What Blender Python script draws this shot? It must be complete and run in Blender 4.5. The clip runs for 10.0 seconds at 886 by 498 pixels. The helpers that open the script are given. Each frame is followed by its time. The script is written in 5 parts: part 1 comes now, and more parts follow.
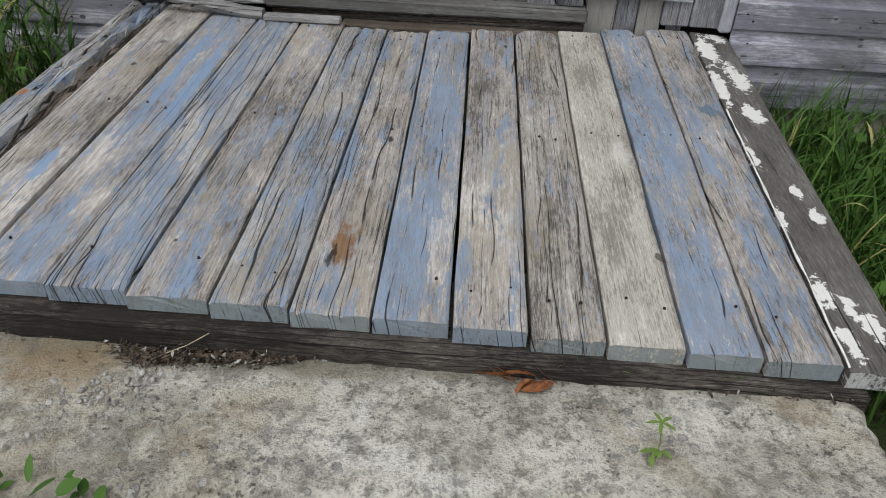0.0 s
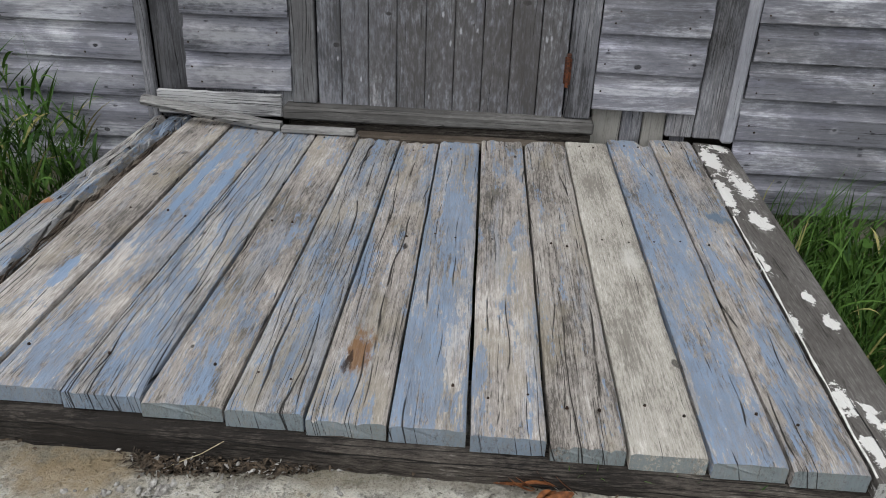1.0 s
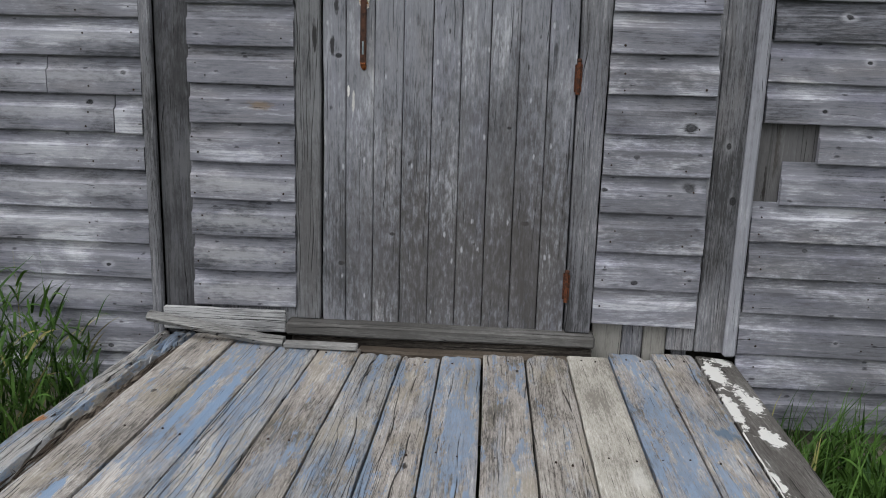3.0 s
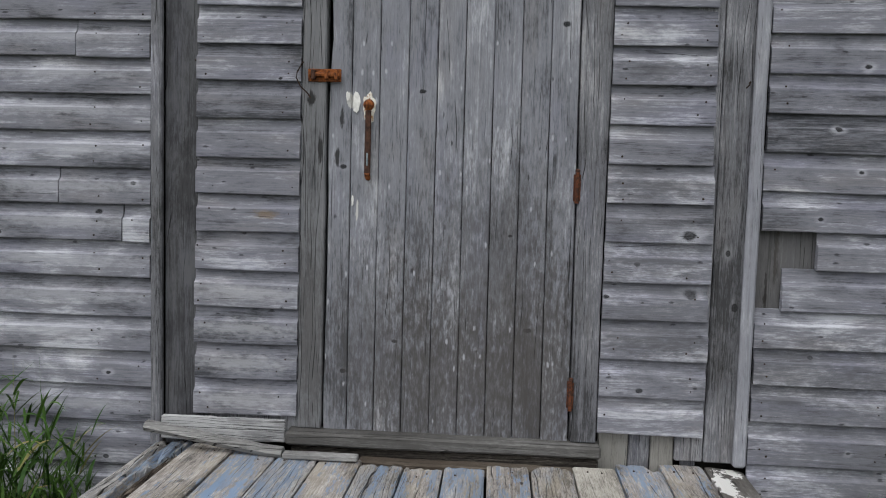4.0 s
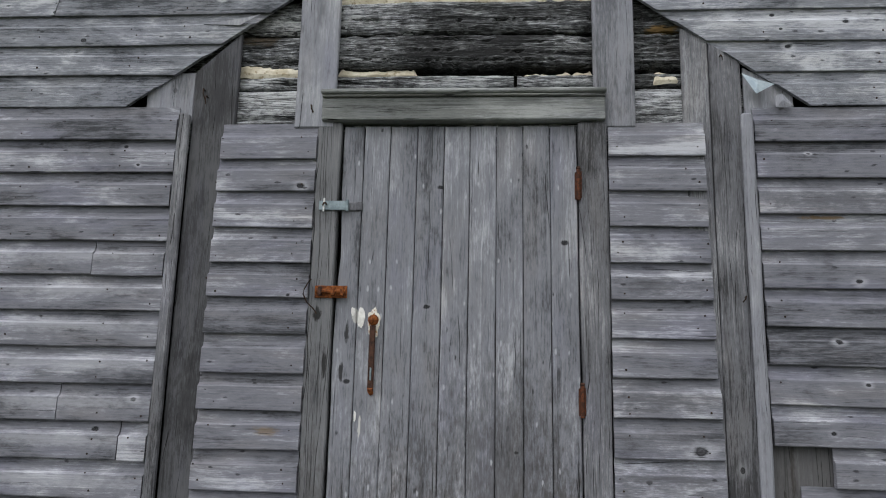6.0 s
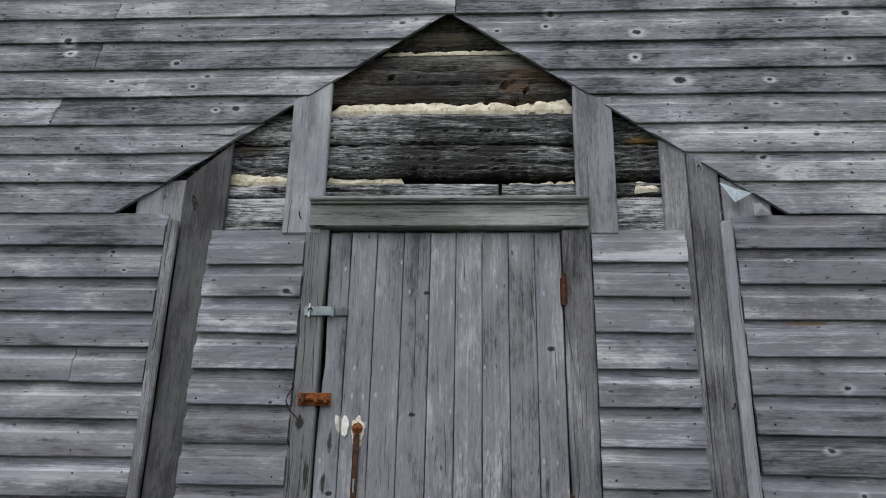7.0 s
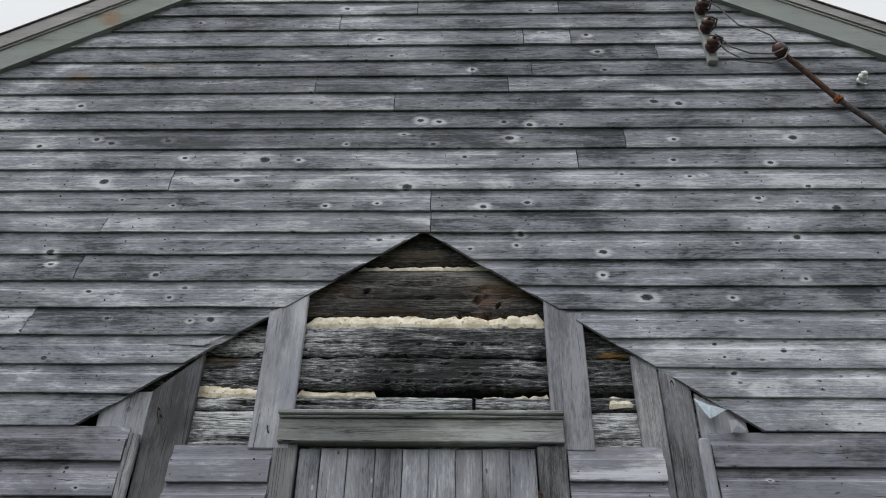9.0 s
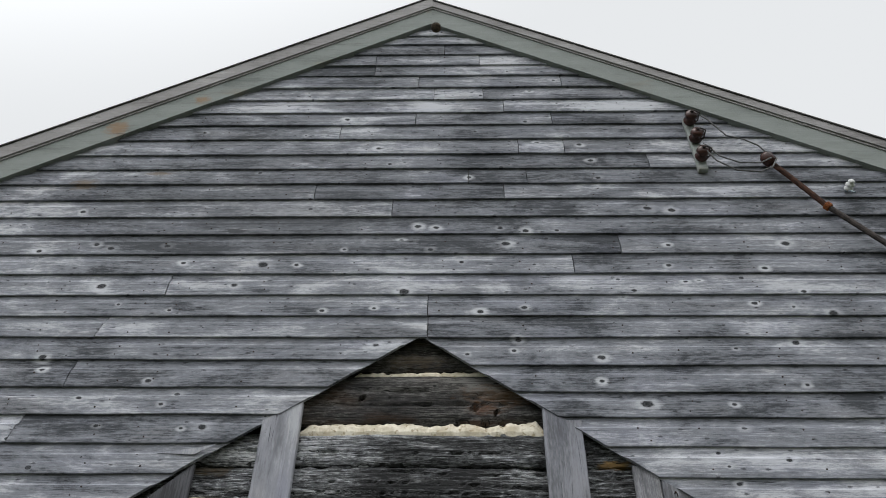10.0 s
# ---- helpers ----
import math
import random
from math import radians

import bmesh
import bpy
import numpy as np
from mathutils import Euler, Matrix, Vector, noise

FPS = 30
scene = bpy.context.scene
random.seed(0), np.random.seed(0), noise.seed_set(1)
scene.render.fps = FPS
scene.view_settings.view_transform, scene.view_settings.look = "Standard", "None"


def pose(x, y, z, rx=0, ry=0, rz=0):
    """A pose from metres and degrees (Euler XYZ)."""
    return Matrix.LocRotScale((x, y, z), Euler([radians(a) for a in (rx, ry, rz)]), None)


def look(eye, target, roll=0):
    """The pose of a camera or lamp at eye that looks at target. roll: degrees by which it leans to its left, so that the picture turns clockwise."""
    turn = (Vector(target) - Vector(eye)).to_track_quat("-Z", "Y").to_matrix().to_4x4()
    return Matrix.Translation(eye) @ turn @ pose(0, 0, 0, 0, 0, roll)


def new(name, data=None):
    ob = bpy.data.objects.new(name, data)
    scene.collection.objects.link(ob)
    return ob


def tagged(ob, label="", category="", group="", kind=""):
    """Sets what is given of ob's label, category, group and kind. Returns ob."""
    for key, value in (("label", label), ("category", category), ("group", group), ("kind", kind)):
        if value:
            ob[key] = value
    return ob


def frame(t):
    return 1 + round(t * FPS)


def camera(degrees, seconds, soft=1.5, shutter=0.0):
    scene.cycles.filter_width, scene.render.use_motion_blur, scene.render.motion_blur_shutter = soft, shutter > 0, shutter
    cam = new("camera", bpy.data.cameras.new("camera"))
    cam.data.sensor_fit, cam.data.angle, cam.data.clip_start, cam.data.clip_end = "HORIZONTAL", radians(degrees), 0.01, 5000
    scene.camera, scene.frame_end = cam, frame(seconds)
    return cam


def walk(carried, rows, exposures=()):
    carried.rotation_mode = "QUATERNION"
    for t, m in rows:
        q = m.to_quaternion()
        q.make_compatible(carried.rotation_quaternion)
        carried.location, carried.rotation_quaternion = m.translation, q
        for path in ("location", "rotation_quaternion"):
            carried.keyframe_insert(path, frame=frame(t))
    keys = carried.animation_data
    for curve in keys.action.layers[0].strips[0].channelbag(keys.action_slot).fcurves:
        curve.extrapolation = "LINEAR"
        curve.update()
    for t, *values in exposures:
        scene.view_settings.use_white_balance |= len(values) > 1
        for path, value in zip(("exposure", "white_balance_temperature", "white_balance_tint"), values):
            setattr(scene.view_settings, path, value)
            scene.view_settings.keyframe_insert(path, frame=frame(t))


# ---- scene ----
cam = camera(60.0, 10.0, soft=1.0)
walk(cam, [
    (0.0, pose(0.014, -2.712, 0.919, 54.40, -2.30, 3.39)),
    (0.5, pose(0.003, -2.716, 0.924, 58.25, -2.19, 3.58)),
    (1.0, pose(-0.008, -2.724, 0.929, 62.18, -2.08, 3.69)),
    (1.5, pose(-0.012, -2.725, 0.930, 66.18, -1.99, 3.81)),
    (2.0, pose(-0.009, -2.724, 0.934, 70.03, -1.93, 3.82)),
    (2.5, pose(-0.003, -2.718, 0.936, 73.95, -1.85, 3.85)),
    (4.0, pose(0.005, -2.727, 0.944, 85.77, -1.65, 4.13)),
    (4.5, pose(0.000, -2.730, 0.945, 89.73, -1.59, 4.20)),
    (5.0, pose(-0.005, -2.733, 0.946, 93.65, -1.51, 4.26)),
    (5.5, pose(-0.007, -2.736, 0.947, 97.61, -1.38, 4.34)),
    (7.0, pose(-0.002, -2.739, 0.954, 109.33, -1.21, 3.21)),
    (7.5, pose(0.002, -2.741, 0.956, 113.24, -1.05, 2.46)),
    (8.0, pose(0.002, -2.741, 0.961, 117.13, -0.99, 2.04)),
    (8.5, pose(0.001, -2.743, 0.962, 121.06, -0.94, 1.59)),
    (9.0, pose(-0.002, -2.744, 0.960, 125.04, -0.82, 1.21)),
    (9.5, pose(-0.003, -2.745, 0.958, 128.98, -0.79, 1.07)),
    (10.0, pose(-0.004, -2.744, 0.959, 132.88, -0.70, 0.98))
])

# ---- light: a bright overcast sky, with a soft high sun behind the cloud ----
SKY_STRENGTH = 1.0
world = bpy.data.worlds.new("overcast_sky")
scene.world = world
world.use_nodes = True
wt = world.node_tree
wt.nodes.clear()
w_out = wt.nodes.new("ShaderNodeOutputWorld")
w_bg = wt.nodes.new("ShaderNodeBackground")
w_sky = wt.nodes.new("ShaderNodeTexSky")
w_sky.sky_type = "NISHITA"
w_sky.sun_disc = False
w_sky.sun_elevation = radians(48)
w_sky.sun_rotation = radians(200)
w_gain = wt.nodes.new("ShaderNodeVectorMath")
w_gain.operation = "SCALE"
w_gain.inputs["Scale"].default_value = 0.12
w_tc = wt.nodes.new("ShaderNodeTexCoord")
w_noise = wt.nodes.new("ShaderNodeTexNoise")
w_noise.inputs["Scale"].default_value = 1.6
w_noise.inputs["Detail"].default_value = 3.0
w_map = wt.nodes.new("ShaderNodeMapRange")
w_map.inputs["From Min"].default_value = 0.24
w_map.inputs["From Max"].default_value = 0.36
w_mix = wt.nodes.new("ShaderNodeMix")
w_mix.data_type = "RGBA"
w_mix.inputs["B"].default_value = (0.80, 0.82, 0.84, 1)
wt.links.new(w_tc.outputs["Generated"], w_noise.inputs["Vector"])
wt.links.new(w_noise.outputs["Fac"], w_map.inputs["Value"])
wt.links.new(w_map.outputs["Result"], w_mix.inputs["Factor"])
wt.links.new(w_sky.outputs["Color"], w_gain.inputs[0])
wt.links.new(w_gain.outputs["Vector"], w_mix.inputs["A"])
SUN_AT = Vector((-0.28, -0.46, 0.84)).normalized()
w_dot = wt.nodes.new("ShaderNodeVectorMath")
w_dot.operation = "DOT_PRODUCT"
w_dot.inputs[1].default_value = SUN_AT
w_glow = wt.nodes.new("ShaderNodeMapRange")
w_glow.interpolation_type = "SMOOTHSTEP"
w_glow.inputs["From Min"].default_value = 0.45
w_glow.inputs["From Max"].default_value = 1.0
w_glow.inputs["To Min"].default_value = 1.0
w_glow.inputs["To Max"].default_value = 2.5
w_lit = wt.nodes.new("ShaderNodeVectorMath")
w_lit.operation = "SCALE"
wt.links.new(w_tc.outputs["Generated"], w_dot.inputs[0])
wt.links.new(w_dot.outputs["Value"], w_glow.inputs["Value"])
wt.links.new(w_mix.outputs["Result"], w_lit.inputs[0])
wt.links.new(w_glow.outputs["Result"], w_lit.inputs["Scale"])
wt.links.new(w_lit.outputs["Vector"], w_bg.inputs["Color"])
w_bg.inputs["Strength"].default_value = SKY_STRENGTH
wt.links.new(w_bg.outputs["Background"], w_out.inputs["Surface"])

sun_data = bpy.data.lights.new("sun", "SUN")
sun_data.energy = 1.0
sun_data.angle = radians(30)
sun_data.color = (1.0, 0.98, 0.95)
sun = new("sun", sun_data)
sun.matrix_world = look(SUN_AT * 10, (0, 0, 0))


# ---- node helpers ----
def node(tree, kind, ins=None, **props):
    n = tree.nodes.new(kind)
    for k, v in props.items():
        setattr(n, k, v)
    for k, v in (ins or {}).items():
        if isinstance(v, bpy.types.NodeSocket):
            tree.links.new(v, n.inputs[k])
        else:
            n.inputs[k].default_value = v
    return n


class Mat:
    """A principled material with short calls for its nodes."""

    def __init__(self, name, rough=0.85, metal=0.0, spec=0.3):
        self.m = bpy.data.materials.new(name)
        self.m.use_nodes = True
        self.t = self.m.node_tree
        self.b = self.t.nodes["Principled BSDF"]
        self.b.inputs["Roughness"].default_value = rough
        self.b.inputs["Metallic"].default_value = metal
        self.b.inputs["Specular IOR Level"].default_value = spec
        self.obj = node(self.t, "ShaderNodeTexCoord").outputs["Object"]
        self.rand = node(self.t, "ShaderNodeObjectInfo").outputs["Random"]

    def math(self, op, a, b=0.0, c=0.0):
        return node(self.t, "ShaderNodeMath", {0: a, 1: b, 2: c}, operation=op).outputs[0]

    def vadd(self, a, b):
        return node(self.t, "ShaderNodeVectorMath", {0: a, 1: b}, operation="ADD").outputs[0]

    def vmul(self, a, b):
        return node(self.t, "ShaderNodeVectorMath", {0: a, 1: b}, operation="MULTIPLY").outputs[0]

    def noise(self, p, scale=1.0, detail=3.0, rough=0.55, distort=0.0):
        return node(self.t, "ShaderNodeTexNoise", {"Vector": p, "Scale": scale, "Detail": detail, "Roughness": rough, "Distortion": distort}).outputs["Fac"]

    def step(self, v, a, b, lo=0.0, hi=1.0):
        return node(self.t, "ShaderNodeMapRange", {"Value": v, "From Min": a, "From Max": b, "To Min": lo, "To Max": hi}, interpolation_type="SMOOTHSTEP").outputs[0]

    def mix(self, f, a, b, blend="MIX"):
        a = (*a, 1) if isinstance(a, tuple) and len(a) == 3 else a
        b = (*b, 1) if isinstance(b, tuple) and len(b) == 3 else b
        return node(self.t, "ShaderNodeMix", {"Factor": f, "A": a, "B": b}, data_type="RGBA", blend_type=blend).outputs["Result"]

    def scatter(self, amount=40.0):
        """Object coordinates, shifted by a random amount for each object."""
        off = node(self.t, "ShaderNodeCombineXYZ", {"X": self.math("MULTIPLY", self.rand, amount), "Y": self.math("MULTIPLY", self.rand, amount * 1.7), "Z": self.math("MULTIPLY", self.rand, amount * 2.3)}).outputs[0]
        return self.vadd(self.obj, off)

    def finish(self, colour, bump=None, strength=0.4, distance=0.004, rough=None):
        if isinstance(colour, tuple):
            self.b.inputs["Base Color"].default_value = (*colour, 1)
        else:
            self.t.links.new(colour, self.b.inputs["Base Color"])
        if bump is not None:
            n = node(self.t, "ShaderNodeBump", {"Height": bump, "Strength": strength, "Distance": distance})
            self.t.links.new(n.outputs[0], self.b.inputs["Normal"])
        if rough is not None:
            self.t.links.new(rough, self.b.inputs["Roughness"])
        return self.m


def axes(axis, along, across, depth=None):
    depth = across if depth is None else depth
    return {"x": (along, depth, across), "y": (across, along, depth), "z": (across, depth, along)}[axis]


def wood(name, axis, dark, mid, light, knots=0.5, cracks=0.5, stain=None, contrast=1.0, paint=None, paint_amount=0.0, spread=0.35, spots=(), knot_size=1.0, dots=(), halo_gain=0.55, grit=1.0, tint=0.0, dings=0.0, sawn=False):
    """Weathered wood with its grain along an axis; knots, drying cracks, stains, and peeling paint. sawn: smooth milled
    boards that weathered in long bands. spots: stains and plain tone patches of x, y, half width, half length, colour.
    """
    w = Mat(name)
    p = w.scatter()

    def plane(w, q, along, across):
        """Flat coordinates of the board's face: along the grain and across it."""
        xyz = node(w.t, "ShaderNodeSeparateXYZ", {0: q}).outputs
        u, v = {"x": (0, 2), "y": (1, 0), "z": (2, 0)}[axis]
        return node(w.t, "ShaderNodeCombineXYZ", {"X": w.math("MULTIPLY", xyz[u], along), "Y": w.math("MULTIPLY", xyz[v], across)}).outputs[0]

    wav = w.noise(w.vmul(p, axes(axis, 1.6, 5.0)), 1.0, 2.0)
    p2 = w.vadd(p, w.vmul(node(w.t, "ShaderNodeCombineXYZ", {"X": wav, "Y": wav, "Z": wav}).outputs[0], axes(axis, 0.0, 0.03)))
    hair = w.noise(w.vmul(p2, axes(axis, 6.0, 560.0)), 1.0, 3.0, 0.7)
    fine = w.noise(w.vmul(p2, axes(axis, 1.8, 210.0)), 1.0, 4.0, 0.7)
    med = w.noise(w.vmul(p2, axes(axis, 0.9, 60.0)), 1.0, 3.0, 0.6)
    broad = w.noise(w.vmul(p, axes(axis, 1.9, 6.5, 2.0)), 1.0, 5.0, 0.6)
    patch = w.noise(w.vmul(p, axes(axis, 3.4, 8.0, 2.0)), 1.0, 5.0, 0.62)
    speck = w.noise(w.vmul(p, axes(axis, 30.0, 190.0, 70.0)), 1.0, 5.0, 0.8)
    weights = ((broad, 0.85), (med, 0.30), (fine, 0.48), (hair, 0.40 * grit), (patch, 0.85), (speck, 0.62 * grit), (w.rand, spread))
    if sawn:
        bands = w.noise(w.vmul(p2, axes(axis, 0.55, 24.0, 2.0)), 1.0, 4.0, 0.55)
        lines = w.noise(w.vmul(p2, axes(axis, 1.0, 78.0, 2.0)), 1.0, 3.0, 0.6)
        patch = w.noise(w.vmul(p2, axes(axis, 2.3, 7.0, 2.0)), 1.0, 6.0, 0.66, 0.6)
        speck = w.noise(w.vmul(p, axes(axis, 26.0, 150.0, 40.0)), 1.0, 4.0, 0.75)
        weights = ((bands, 0.40), (lines, 0.34), (fine, 0.34), (hair, 0.60 * grit), (patch, 1.30), (speck, 0.85 * grit), (w.rand, spread))
    tone = 1.0
    for layer, weight in weights:
        tone = w.math("ADD", tone, w.math("MULTIPLY", w.math("SUBTRACT", layer, 0.5), weight))
    if tint:
        tone = w.math("ADD", tone, w.math("MULTIPLY", w.math("SUBTRACT", w.noise(w.obj, 1.7, 4.0, 0.6), 0.5), 0.65))
    half = 0.42 / contrast
    c = w.mix(w.step(tone, 1.0 - half, 1.0), dark, mid)
    c = w.mix(w.step(tone, 1.0, 1.0 + half), c, light)
    if tint:
        hue = w.noise(w.vmul(w.vadd(p, (13, 4, 8)), axes(axis, 2.4, 9.0, 2.0)), 1.0, 4.0, 0.6)
        c = w.mix(w.math("MULTIPLY", w.step(hue, 0.50, 0.70), tint), c, (0.98, 0.97, 1.10), "MULTIPLY")
        c = w.mix(w.math("MULTIPLY", w.step(hue, 0.48, 0.30), tint), c, (1.06, 1.0, 0.92), "MULTIPLY")
        soot = w.noise(w.vmul(w.vadd(p, (3, 14, 6)), axes(axis, 3.0, 13.0, 2.0)), 1.0, 5.0, 0.65)
        c = w.mix(w.math("MULTIPLY", w.step(soot, 0.58, 0.74), 0.65), c, dark)
        streak = w.noise(w.vmul(w.vadd(p2, (5, 5, 1)), axes(axis, 1.6, 75.0)), 1.0, 3.0, 0.5)
        c = w.mix(w.math("MULTIPLY", w.step(streak, 0.62, 0.70), 0.25 if sawn else 0.5), c, tuple(0.7 * k for k in dark))
        c = w.mix(w.math("MULTIPLY", w.step(streak, 0.36, 0.27), 0.15 if sawn else 0.4), c, light)
    bump = w.math("ADD", w.math("MULTIPLY", fine, 0.7), w.math("MULTIPLY", hair, 0.35))
    if stain:
        s = w.math("MULTIPLY", w.step(w.noise(w.vmul(w.vadd(p, (7, 3, 5)), axes(axis, 1.2, 4.0, 2.0)), 1.0, 4.0), 0.58, 0.72), 0.75)
        c = w.mix(s, c, stain)
    if paint and paint_amount > 0.0:
        c = w.mix(w.math("MULTIPLY", w.step(w.noise(w.vmul(w.vadd(p, (11, 2, 3)), axes(axis, 3.6, 9.0, 2.0)), 1.0, 5.0, 0.65), 0.49, 0.66), 0.5), c, (0.30, 0.265, 0.205))
        c = w.mix(w.math("MULTIPLY", w.step(w.noise(w.vmul(w.vadd(p, (4, 12, 3)), axes(axis, 3.0, 14.0, 2.0)), 1.0, 5.0, 0.7), 0.56, 0.70), 0.6), c, tuple(0.8 * k for k in dark))
    if knots:
        v = node(w.t, "ShaderNodeTexVoronoi", {"Vector": plane(w, p, 5.2, 7.4), "Scale": 1.0, "Randomness": 1.0}, voronoi_dimensions="2D")
        rgb = node(w.t, "ShaderNodeSeparateColor", {0: v.outputs["Color"]})
        keep = w.step(rgb.outputs[0], 1.0 - knots, 1.01 - knots)
        size = w.math("MULTIPLY", w.math("ADD", 0.045, w.math("MULTIPLY", w.math("POWER", rgb.outputs[1], 2.0), 0.085)), knot_size)
        rel = w.math("DIVIDE", w.math("ADD", v.outputs["Distance"], w.math("MULTIPLY", w.math("SUBTRACT", w.noise(p, 70.0, 2.0), 0.5), 0.04)), size)
        core = w.math("MULTIPLY", w.step(rel, 1.05, 0.72), keep)
        ring = w.math("MULTIPLY", core, w.step(w.math("SINE", w.math("MULTIPLY", rel, 12.0)), -0.6, 0.9, 0.86, 1.0))
        halo = w.math("MULTIPLY", w.math("MULTIPLY", w.step(rel, 3.4, 1.0), keep), w.math("MULTIPLY", w.math("MULTIPLY", w.step(rgb.outputs[2], 0.3, 0.9), w.step(patch, 0.35, 0.6)), 0.5))
        c = w.mix(halo, c, tuple(min(0.75, 1.12 * k) for k in light))
        c = w.mix(w.math("MULTIPLY", ring, 0.92), c, tuple(0.36 * k for k in dark))
        bump = w.math("SUBTRACT", bump, w.math("MULTIPLY", core, 0.4))
    if paint:
        pn = w.noise(w.vmul(w.vadd(p2, (3, 9, 1)), axes(axis, 2.6, 17.0, 4.0)), 1.0, 6.0, 0.72)
        pf = w.noise(w.vmul(w.vadd(p2, (1, 2, 8)), axes(axis, 26.0, 130.0)), 1.0, 5.0, 0.75)
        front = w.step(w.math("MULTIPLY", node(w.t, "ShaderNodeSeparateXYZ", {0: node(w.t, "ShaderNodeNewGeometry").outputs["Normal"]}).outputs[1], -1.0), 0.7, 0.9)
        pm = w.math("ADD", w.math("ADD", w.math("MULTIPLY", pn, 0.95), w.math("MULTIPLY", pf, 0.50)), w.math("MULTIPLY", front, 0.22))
        pm = w.math("ADD", pm, w.math("MULTIPLY", w.math("SUBTRACT", fine, 0.5), 0.14))
        cut = 0.875 - 0.24 * paint_amount
        pm = w.math("MULTIPLY", w.step(pm, cut, cut + 0.05), w.step(speck, 0.34, 0.54, 0.40, 1.0))
        wash = w.step(w.math("ADD", w.noise(w.vmul(w.vadd(p2, (6, 4, 2)), axes(axis, 1.6, 10.0, 4.0)), 1.0, 5.0, 0.7), w.math("MULTIPLY", w.math("SUBTRACT", fine, 0.5), 0.35)), 0.66 - 0.30 * paint_amount, 0.78 - 0.30 * paint_amount)
        if paint_amount > 0:
            c = w.mix(w.math("MULTIPLY", wash, 0.30), c, tuple(0.75 * k + 0.06 for k in paint))
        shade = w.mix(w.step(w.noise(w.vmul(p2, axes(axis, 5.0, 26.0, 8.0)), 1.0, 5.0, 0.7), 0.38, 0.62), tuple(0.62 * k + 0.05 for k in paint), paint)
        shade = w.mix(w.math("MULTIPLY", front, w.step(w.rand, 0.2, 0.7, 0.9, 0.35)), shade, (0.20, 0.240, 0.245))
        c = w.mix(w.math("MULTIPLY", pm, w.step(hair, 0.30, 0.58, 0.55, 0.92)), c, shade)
        bump = w.math("ADD", bump, w.math("MULTIPLY", pm, 0.3))
    if dots:
        near = None
        for u, v, r in dots:
            q = w.vmul(w.vadd(w.obj, (-u, 0.0, -v)), (1.0 / r, 0.0, 1.5 / r))
            d = node(w.t, "ShaderNodeVectorMath", {0: q}, operation="LENGTH").outputs["Value"]
            near = d if near is None else w.math("MINIMUM", near, d)
        near = w.math("ADD", near, w.math("MULTIPLY", w.math("SUBTRACT", w.noise(w.vmul(w.obj, axes(axis, 38.0, 80.0)), 1.0, 4.0, 0.7), 0.5), 1.25))
        ragged = w.math("ADD", near, w.math("MULTIPLY", w.math("SUBTRACT", w.noise(w.vmul(w.obj, axes(axis, 9.0, 34.0)), 1.0, 4.0, 0.65), 0.5), 3.4))
        pale = w.math("MULTIPLY", w.step(ragged, 2.7, 0.9), w.step(w.noise(w.vadd(w.obj, (3.0, 0.0, 7.0)), 4.3, 1.0), 0.40, 0.58, 0.25, 1.0))
        c = w.mix(w.math("MULTIPLY", pale, halo_gain), c, tuple(min(0.6, 1.15 * k) for k in light))
        c = w.mix(w.math("MULTIPLY", w.step(near, 1.15, 0.55), w.step(w.math("SINE", w.math("MULTIPLY", near, 13.0)), -0.7, 0.8, 0.90, 1.0)), c, tuple(0.26 * k for k in dark))
        bump = w.math("SUBTRACT", bump, w.step(near, 1.1, 0.7, 0.0, 0.4))
    for sx, sy, rx, ry, colour, soft in spots:
        q = w.vmul(w.vadd(w.obj, (-sx, -sy, 0.0) if axis == "y" else (-sx, 0.0, -sy)), (1 / rx, 1 / ry, 0.0) if axis == "y" else (1 / rx, 0.0, 1 / ry))
        d = node(w.t, "ShaderNodeVectorMath", {0: q}, operation="LENGTH").outputs["Value"]
        tear = w.noise(w.obj, 34.0, 5.0, 0.7) if soft < 0.2 else w.noise(w.vmul(w.obj, axes(axis, 22.0, 60.0)), 1.0, 4.0, 0.7)
        d = w.math("ADD", d, w.math("MULTIPLY", w.math("SUBTRACT", tear, 0.5), 3.4 if soft < 0.2 else 2.0))
        d = w.math("ADD", d, w.math("MULTIPLY", w.math("SUBTRACT", speck, 0.5), 0.9))
        c = w.mix(w.math("MULTIPLY", w.step(d, 1.0, 1.0 - soft), 0.9 if soft < 0.65 else 0.55), c, colour)
    if dings:
        dark_dings = (0.9 if sawn and axis == "x" else 0.4) * dings
        v = node(w.t, "ShaderNodeTexVoronoi", {"Vector": plane(w, w.vadd(p2, (2, 2, 2)), 10.0, 24.0), "Scale": 1.0, "Randomness": 1.0}, voronoi_dimensions="2D")
        rgb = node(w.t, "ShaderNodeSeparateColor", {0: v.outputs["Color"]}).outputs
        far = w.math("ADD", v.outputs["Distance"], w.math("MULTIPLY", w.math("SUBTRACT", speck, 0.5), 0.35 if sawn else 0.62))
        mark = w.step(far, 0.13, 0.04)
        c = c if sawn and axis == "x" else w.mix(w.math("MULTIPLY", w.math("MULTIPLY", mark, w.step(rgb[0], 1.0 - dings, 1.02 - dings)), 0.65), c, tuple(1.15 * k for k in light))
        c = w.mix(w.math("MULTIPLY", w.math("MULTIPLY", mark, w.step(rgb[0], dark_dings, dark_dings - 0.02)), 0.75), c, tuple(0.35 * k for k in dark))
